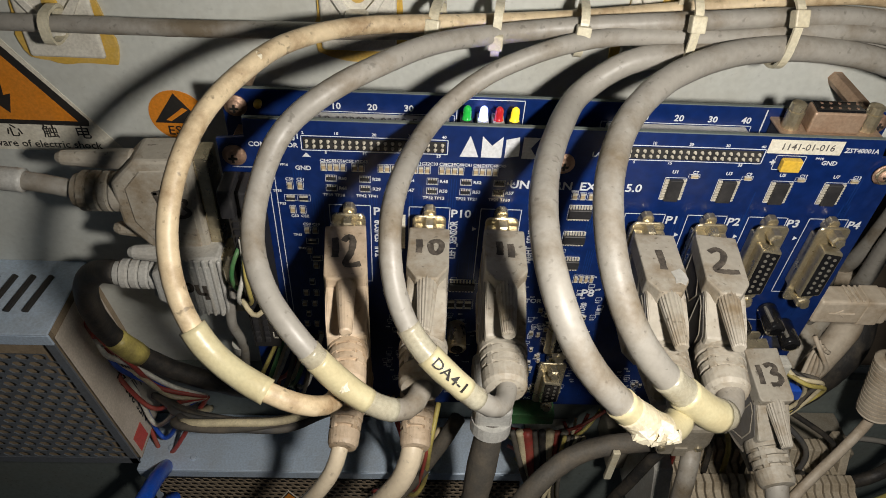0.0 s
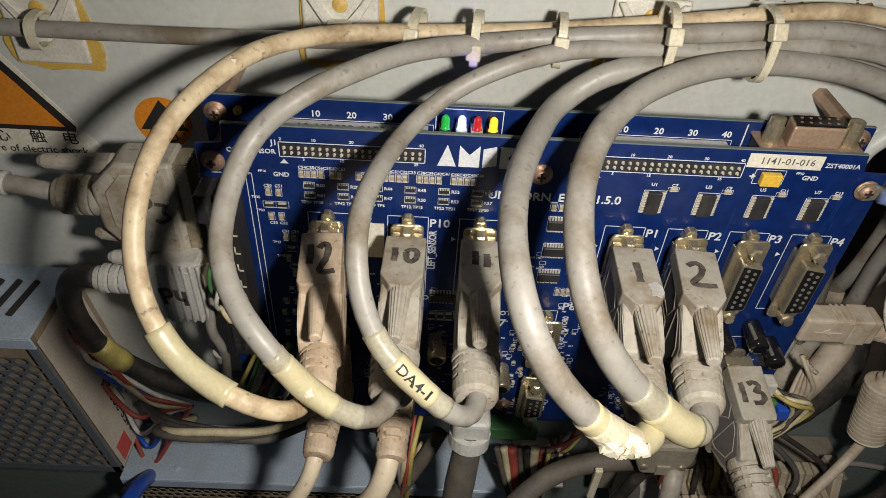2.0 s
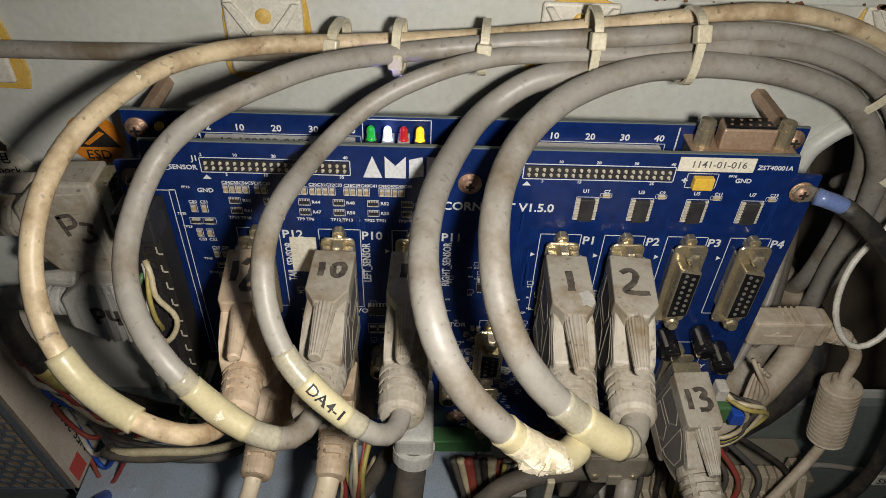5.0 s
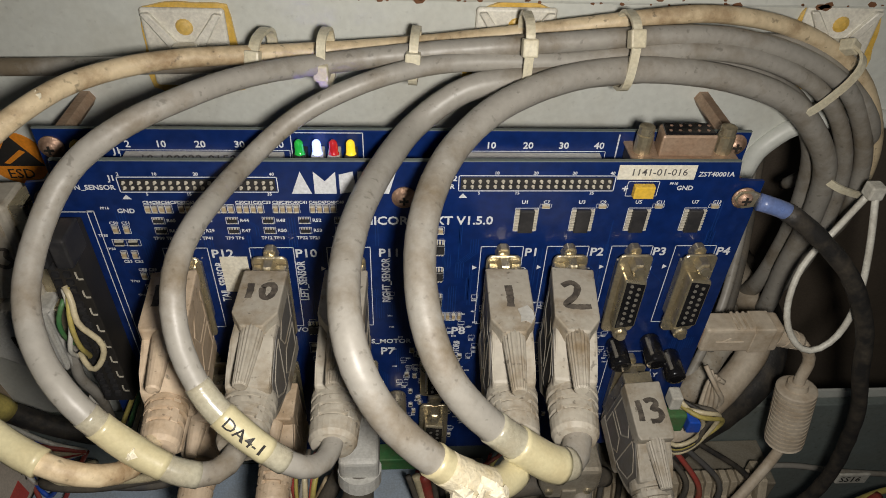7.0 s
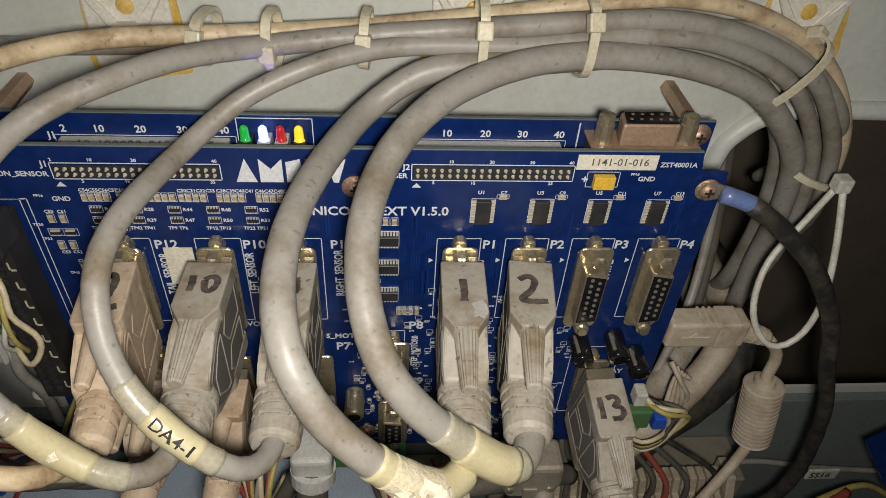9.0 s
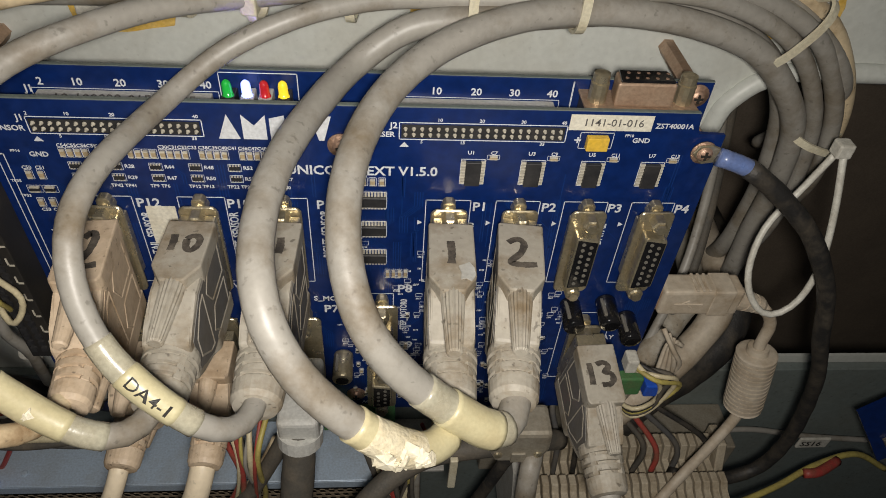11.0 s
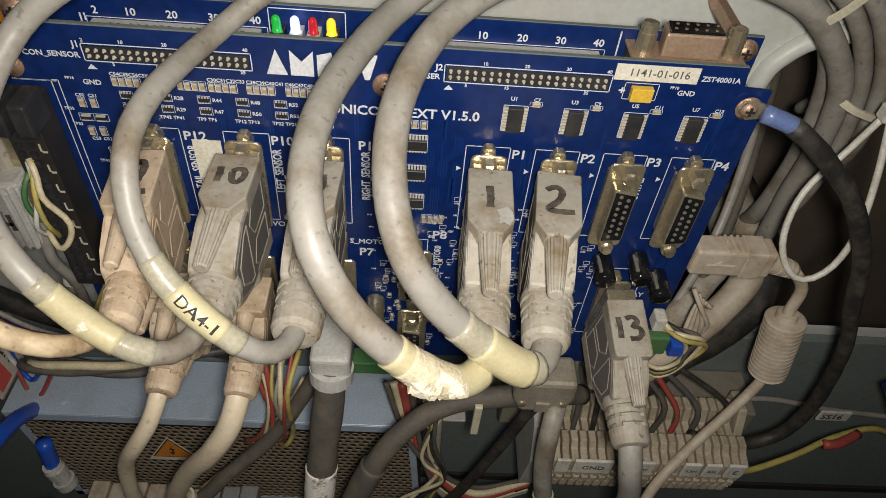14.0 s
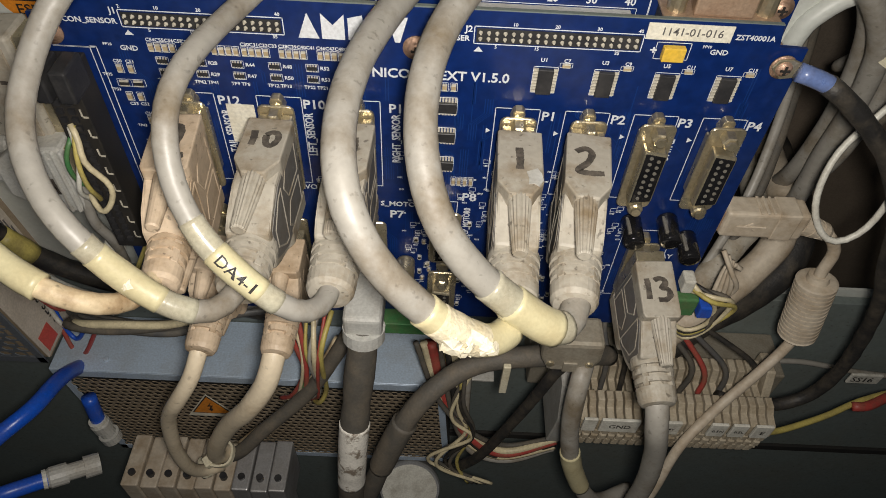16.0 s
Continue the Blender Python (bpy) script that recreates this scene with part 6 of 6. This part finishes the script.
tagged(part("connector_block", box(0.1610, 0.1720, 0.2000, 0.2100, -0.0700, -0.0580, 0.0010), GREEN, None), "small green plug-in connector block", "connector")
tagged(part("connector_block", box(0.1735, 0.1800, 0.1990, 0.2060, -0.0700, -0.0620, 0.0008), BLUE, None), "small blue crimp connector", "connector")
tagged(part("connector_block", box(0.1590, 0.1640, 0.1960, 0.2030, -0.0480, -0.0400, 0.0008), WHITE_WIRE, None), "small white wire plug", "connector")
tagged(part("wire", tube([(0.19, 0.235, -0.165), (0.2240, 0.2400, -0.1780), (0.2720, 0.2420, -0.1690), (0.3230, 0.2420, -0.1790), (0.40, 0.2430, -0.19)], 0.0018, 8), CABLE, None, smooth=True), "thin grey wire with a white number tag", "wire", "loose wires")
tg = tagged(part("wire_tag", box(0.3120, 0.3320, 0.2370, 0.2390, -0.1840, -0.1740, 0.0008), WHITE_WIRE, None), "white wire tag printed SS16", "wire tag")
lettering("SS16", FRONT(0.3132, 0.2368, -0.1790), 0.0072, BLACK_PRINT, tg)
wire([(0.232, 0.186, -0.152), (0.2470, 0.1900, -0.1590), (0.2760, 0.2000, -0.1590), (0.3000, 0.2100, -0.1560), (0.3300, 0.2200, -0.1610), (0.36, 0.22, -0.18)], 0.0018, YELLOW_WIRE, "green-yellow earth wire at the terminal block")
wire([(0.292, 0.206, -0.157), (0.300, 0.208, -0.1560), (0.316, 0.214, -0.158)], 0.0028, RED, "red crimp sleeve on the earth wire")

# terminal block
tb = thing("terminal_block", (0.18, 0.25, -0.175), "dusty grey rail terminal block with white tags", "terminal block")
for k in range(22):
    x0 = 0.1310 + k * 0.0046
    prof = [(0.2480, -0.1720), (0.2480, -0.1400), (0.2400, -0.1300), (0.2280, -0.1300), (0.2240, -0.1400), (0.2080, -0.1400), (0.2030, -0.1290), (0.1940, -0.1290), (0.1900, -0.1330), (0.1790, -0.1335), (0.1780, -0.1430), (0.1850, -0.1445), (0.1845, -0.1640), (0.1950, -0.1740)]
    seg = part("terminal", prism([(0.1780 + (a - 0.1780) * 0.62, b - (0.004 if b < -0.15 else 0)) for a, b in prof], x0, x0 + 0.0035, "x", 0.0004, 1), RELAY, tb)
    part("clamp", box(x0 + 0.0002, x0 + 0.0041, 0.1795, 0.1850, -0.1515, -0.1465, 0.0007, 1), RELAY, seg)
    part("clamp", box(x0 + 0.0002, x0 + 0.0041, 0.1800, 0.1850, -0.1585, -0.1535, 0.0007, 1), RELAY, seg)
    part("clamp", box(x0 + 0.0004, x0 + 0.0038, 0.1815, 0.1850, -0.1655, -0.1605, 0.0007, 1), RELAY, seg)
part("core", box(0.1310, 0.2320, 0.1860, 0.2180, -0.1720, -0.1450), RELAY, tb)
part("end_stop", prism([(0.2220, -0.1760), (0.2220, -0.1260), (0.2080, -0.1190), (0.1900, -0.1200), (0.1800, -0.1400), (0.1860, -0.1760)], 0.1200, 0.1300, "x", 0.0008, 1), HOOD_WHITE, tb)
part("end_stop", prism([(0.2220, -0.1740), (0.2220, -0.1300), (0.2080, -0.1280), (0.1860, -0.1740)], 0.2330, 0.2380, "x", 0.0008, 1), RELAY, tb)
part("rail", box(0.1100, 0.2550, 0.2190, 0.2480, -0.1700, -0.1500, 0.0010), DULL_STEEL, tb, "steel mounting rail")
for x0, x1, t in ((0.1315, 0.1385, ""), (0.1405, 0.1600, "GND"), (0.1690, 0.1810, "+24V"), (0.1960, 0.2045, "0.5N"), (0.2070, 0.2150, "0.5L"), (0.2185, 0.2275, "E")):
    tgp = part("tag", box(x0, x1, 0.1755, 0.1772, -0.1400, -0.1280, 0.0004), WHITE_WIRE, tb, "white printed tag")
    if t:
        lettering(t, FRONT((x0 + x1) / 2, 0.1753, -0.1340), 0.0050 if len(t) < 4 else 0.0030, BLACK_PRINT, tgp, align="CENTER")
for k in range(9):
    wire([(0.134 + k * 0.0105, 0.200, -0.141), (0.134 + k * 0.0105, 0.204, -0.120 + 0.003 * (k % 3)), (0.134 + k * 0.0065, 0.214, -0.096), (0.142 + k * 0.0045, 0.224, -0.085)], 0.0015, (RED, DARK_WIRE, BLACK_CABLE, YELLOW_WIRE, BROWN_CABLE, BROWN_CABLE)[k % 6], "short wire entering the terminal block", group="terminal block wires")
for k in range(8):
    wire([(0.045 + k * 0.004, 0.205, -0.110), (0.060 + k * 0.002, 0.196, -0.150 - k * 0.004), (0.077, 0.190, -0.177 - k * 0.003), (0.100, 0.190, -0.195 - k * 0.002), (0.128, 0.192, -0.183 - k * 0.002)], 0.0015 + 0.0006 * (k % 3), (BROWN_CABLE, CREAM_WIRE, RED, BROWN_CABLE, BLACK_CABLE, CREAM_WIRE, RED, CABLE)[k], "dusty wire drooping to the terminal block", group="drooping wires")
for k in range(6):
    wire([(0.070 + 0.002 * k, 0.196, -0.100), (0.072 - 0.001 * k, 0.190, -0.135 - 0.004 * k), (0.076 + 0.002 * (k % 3), 0.188, -0.175), (0.070 - 0.003 * k, 0.186, -0.21), (0.080 + 0.003 * k, 0.184, -0.235)], 0.0011, (YELLOW_WIRE, BROWN_CABLE, BLACK_CABLE, CREAM_WIRE, BROWN_CABLE, CREAM_WIRE)[k], "thin dirty wire tied in a loose strand", group="strand of thin wires")

# ---- pneumatics at the bottom ----
vm = thing("valve_manifold", (-0.085, 0.2, -0.27), "grey-white pneumatic valve manifold below the power unit", "valve manifold")
for k in range(9):
    x0 = -0.132 + k * 0.0112
    v = part("valve", box(x0, x0 + 0.0104, 0.1720, 0.2050, -0.2720, -0.2320 - 0.002 * (k % 2), 0.0010), BEIGE if k < 6 else ALU, vm)
    part("button", rod((x0 + 0.0052, 0.1800, -0.2340), (x0 + 0.0052, 0.1800, -0.2302), 0.0022, n=12), CHIP, v)
    part("solenoid", box(x0 + 0.0008, x0 + 0.0096, 0.1730, 0.1900, -0.2900, -0.2725, 0.0008), ALU, v)
for pts in ([(-0.20, 0.130, -0.175), (-0.1700, 0.1450, -0.1480), (-0.1560, 0.1560, -0.1360), (-0.1450, 0.1720, -0.1360), (-0.1440, 0.1950, -0.1460), (-0.150, 0.222, -0.175)], [(-0.22, 0.13, -0.20), (-0.1720, 0.1400, -0.1760), (-0.1560, 0.1500, -0.1800), (-0.142, 0.160, -0.186)], [(-0.146, 0.205, -0.185), (-0.146, 0.202, -0.200), (-0.146, 0.200, -0.215)]):
    tagged(part("air_hose", tube(pts, 0.0042, 14), BLUE, None, smooth=True), "glossy blue pneumatic air hose", "air hose", "blue air hoses")
for a, b in (((-0.150, 0.155, -0.183), (-0.128, 0.168, -0.190)), ((-0.146, 0.2005, -0.206), (-0.143, 0.199, -0.226))):
    ft = thing("hose_fitting", b, "grey push-in air hose fitting", "hose fitting", "hose fittings")
    L = (Vector(b) - Vector(a)).length
    part("body", lathe(a, b, [(0, 0.0042), (0.002, 0.0058), (L * 0.4, 0.0058), (L * 0.4, 0.0046), (L * 0.7, 0.0046), (L * 0.7, 0.0062), (L, 0.0060)], 16), HOOD_WHITE, ft, smooth=False)
    part("release_ring", lathe(a, b, [(-0.0015, 0.0052), (0.0005, 0.0054)], 16), WHITE_WIRE, ft)
ga = thing("pressure_gauge", (0.043, 0.21, -0.29), "round white-faced pressure gauge with chrome rim", "pressure gauge")
part("case", lathe((0.043, 0.212, -0.296), (0.043, 0.196, -0.284), [(0, 0.018), (0.012, 0.0205), (0.016, 0.0212), (0.018, 0.0205)], 32), ALU, ga)
part("dial", lathe((0.043, 0.1978, -0.2854), (0.043, 0.1964, -0.2843), [(0, 0.0190), (0.0008, 0.0190)], 32), WHITE_WIRE, ga)
# small board in the corner
sb = thing("small_circuit_board", (0.285, 0.205, -0.11), "small dark circuit board on edge with a green light", "circuit board")
bm = box(-0.028, 0.030, -0.0008, 0.0008, -0.020, 0.020)
MT = Matrix.Translation((0.330, 0.208, -0.100)) @ pose(0, 0, 0, -20, -32, 10)
bm.transform(MT)
part("substrate", bm, PCB, sb)
for k in range(8):
    bm = box(-0.022 + 0.006 * k, -0.018 + 0.006 * k, -0.003, -0.0008, -0.012 + 0.004 * (k % 4), -0.005 + 0.004 * (k % 4), 0.0003)
    bm.transform(MT)
    part("chip", bm, CHIP if k % 3 else NICKEL, sb)
bm = box(-0.014, -0.012, -0.0028, -0.0008, -0.016, -0.014)
bm.transform(MT)
part("indicator_lamp", bm, LED_GREEN, sb)

# ---- wear: torn flakes, worn patches, spots ----
rnd = random.Random(21)
def flake(place, face, size, material, label, name="paper_flake"):
    """A small curled scrap of paper or scuffed patch lying on a rounded surface."""
    n = Vector(face).normalized()
    u = n.orthogonal().normalized()
    w = n.cross(u)
    bm = bmesh.new()
    c = bm.verts.new(Vector(place) + n * size * 0.35)
    ring = []
    for k in range(9):
        a = k * math.tau / 9
        r = size * (0.65 + 0.7 * rnd.random())
        ring.append(bm.verts.new(Vector(place) + (u * math.cos(a) + w * math.sin(a)) * r + n * size * (rnd.random() * 0.55 - 0.25)))
    for k in range(9):
        bm.faces.new((c, ring[k], ring[(k + 1) % 9]))
    bm.normal_update()
    bmesh.ops.solidify(bm, geom=bm.faces[:], thickness=0.0003)
    return tagged(part(name, bm, material, None), label, "paper scrap", "torn paper scraps")


view = Vector((0.0, -0.68, 0.73))
tape_line = stretch(c4, (0.0530, 0.1170, 0.0390), (0.0700, 0.1195, 0.0250))
for k in range(14):
    p = tape_line[rnd.randrange(2, len(tape_line) - 1)]
    d = (view + Vector((rnd.uniform(-0.9, 0.9), rnd.uniform(-0.6, 0.6), rnd.uniform(-0.9, 0.4)))).normalized()
    flake(p + d * 0.0058, d, rnd.uniform(0.0012, 0.0030), FLAKE, "torn curling scrap of cream paper tape")
def on_cable(points, near, r, face=view):
    line = smooth_line(points, 0.004)
    return min(line, key=lambda p: (p - Vector(near)).length) + Vector(face).normalized() * r


for near, sz in (((-0.0285, 0.1255, 0.0375), 0.0017), ((-0.0265, 0.1252, 0.0355), 0.0014)):
    flake(on_cable(c2, near, 0.0041), view, sz, FLAKE, "worn white patch on the yellowed sleeve")
flake(on_cable(c1, (-0.0560, 0.1950, 0.1030), 0.0027), view, 0.0016, FLAKE, "pale dab of paint on the cream cable")
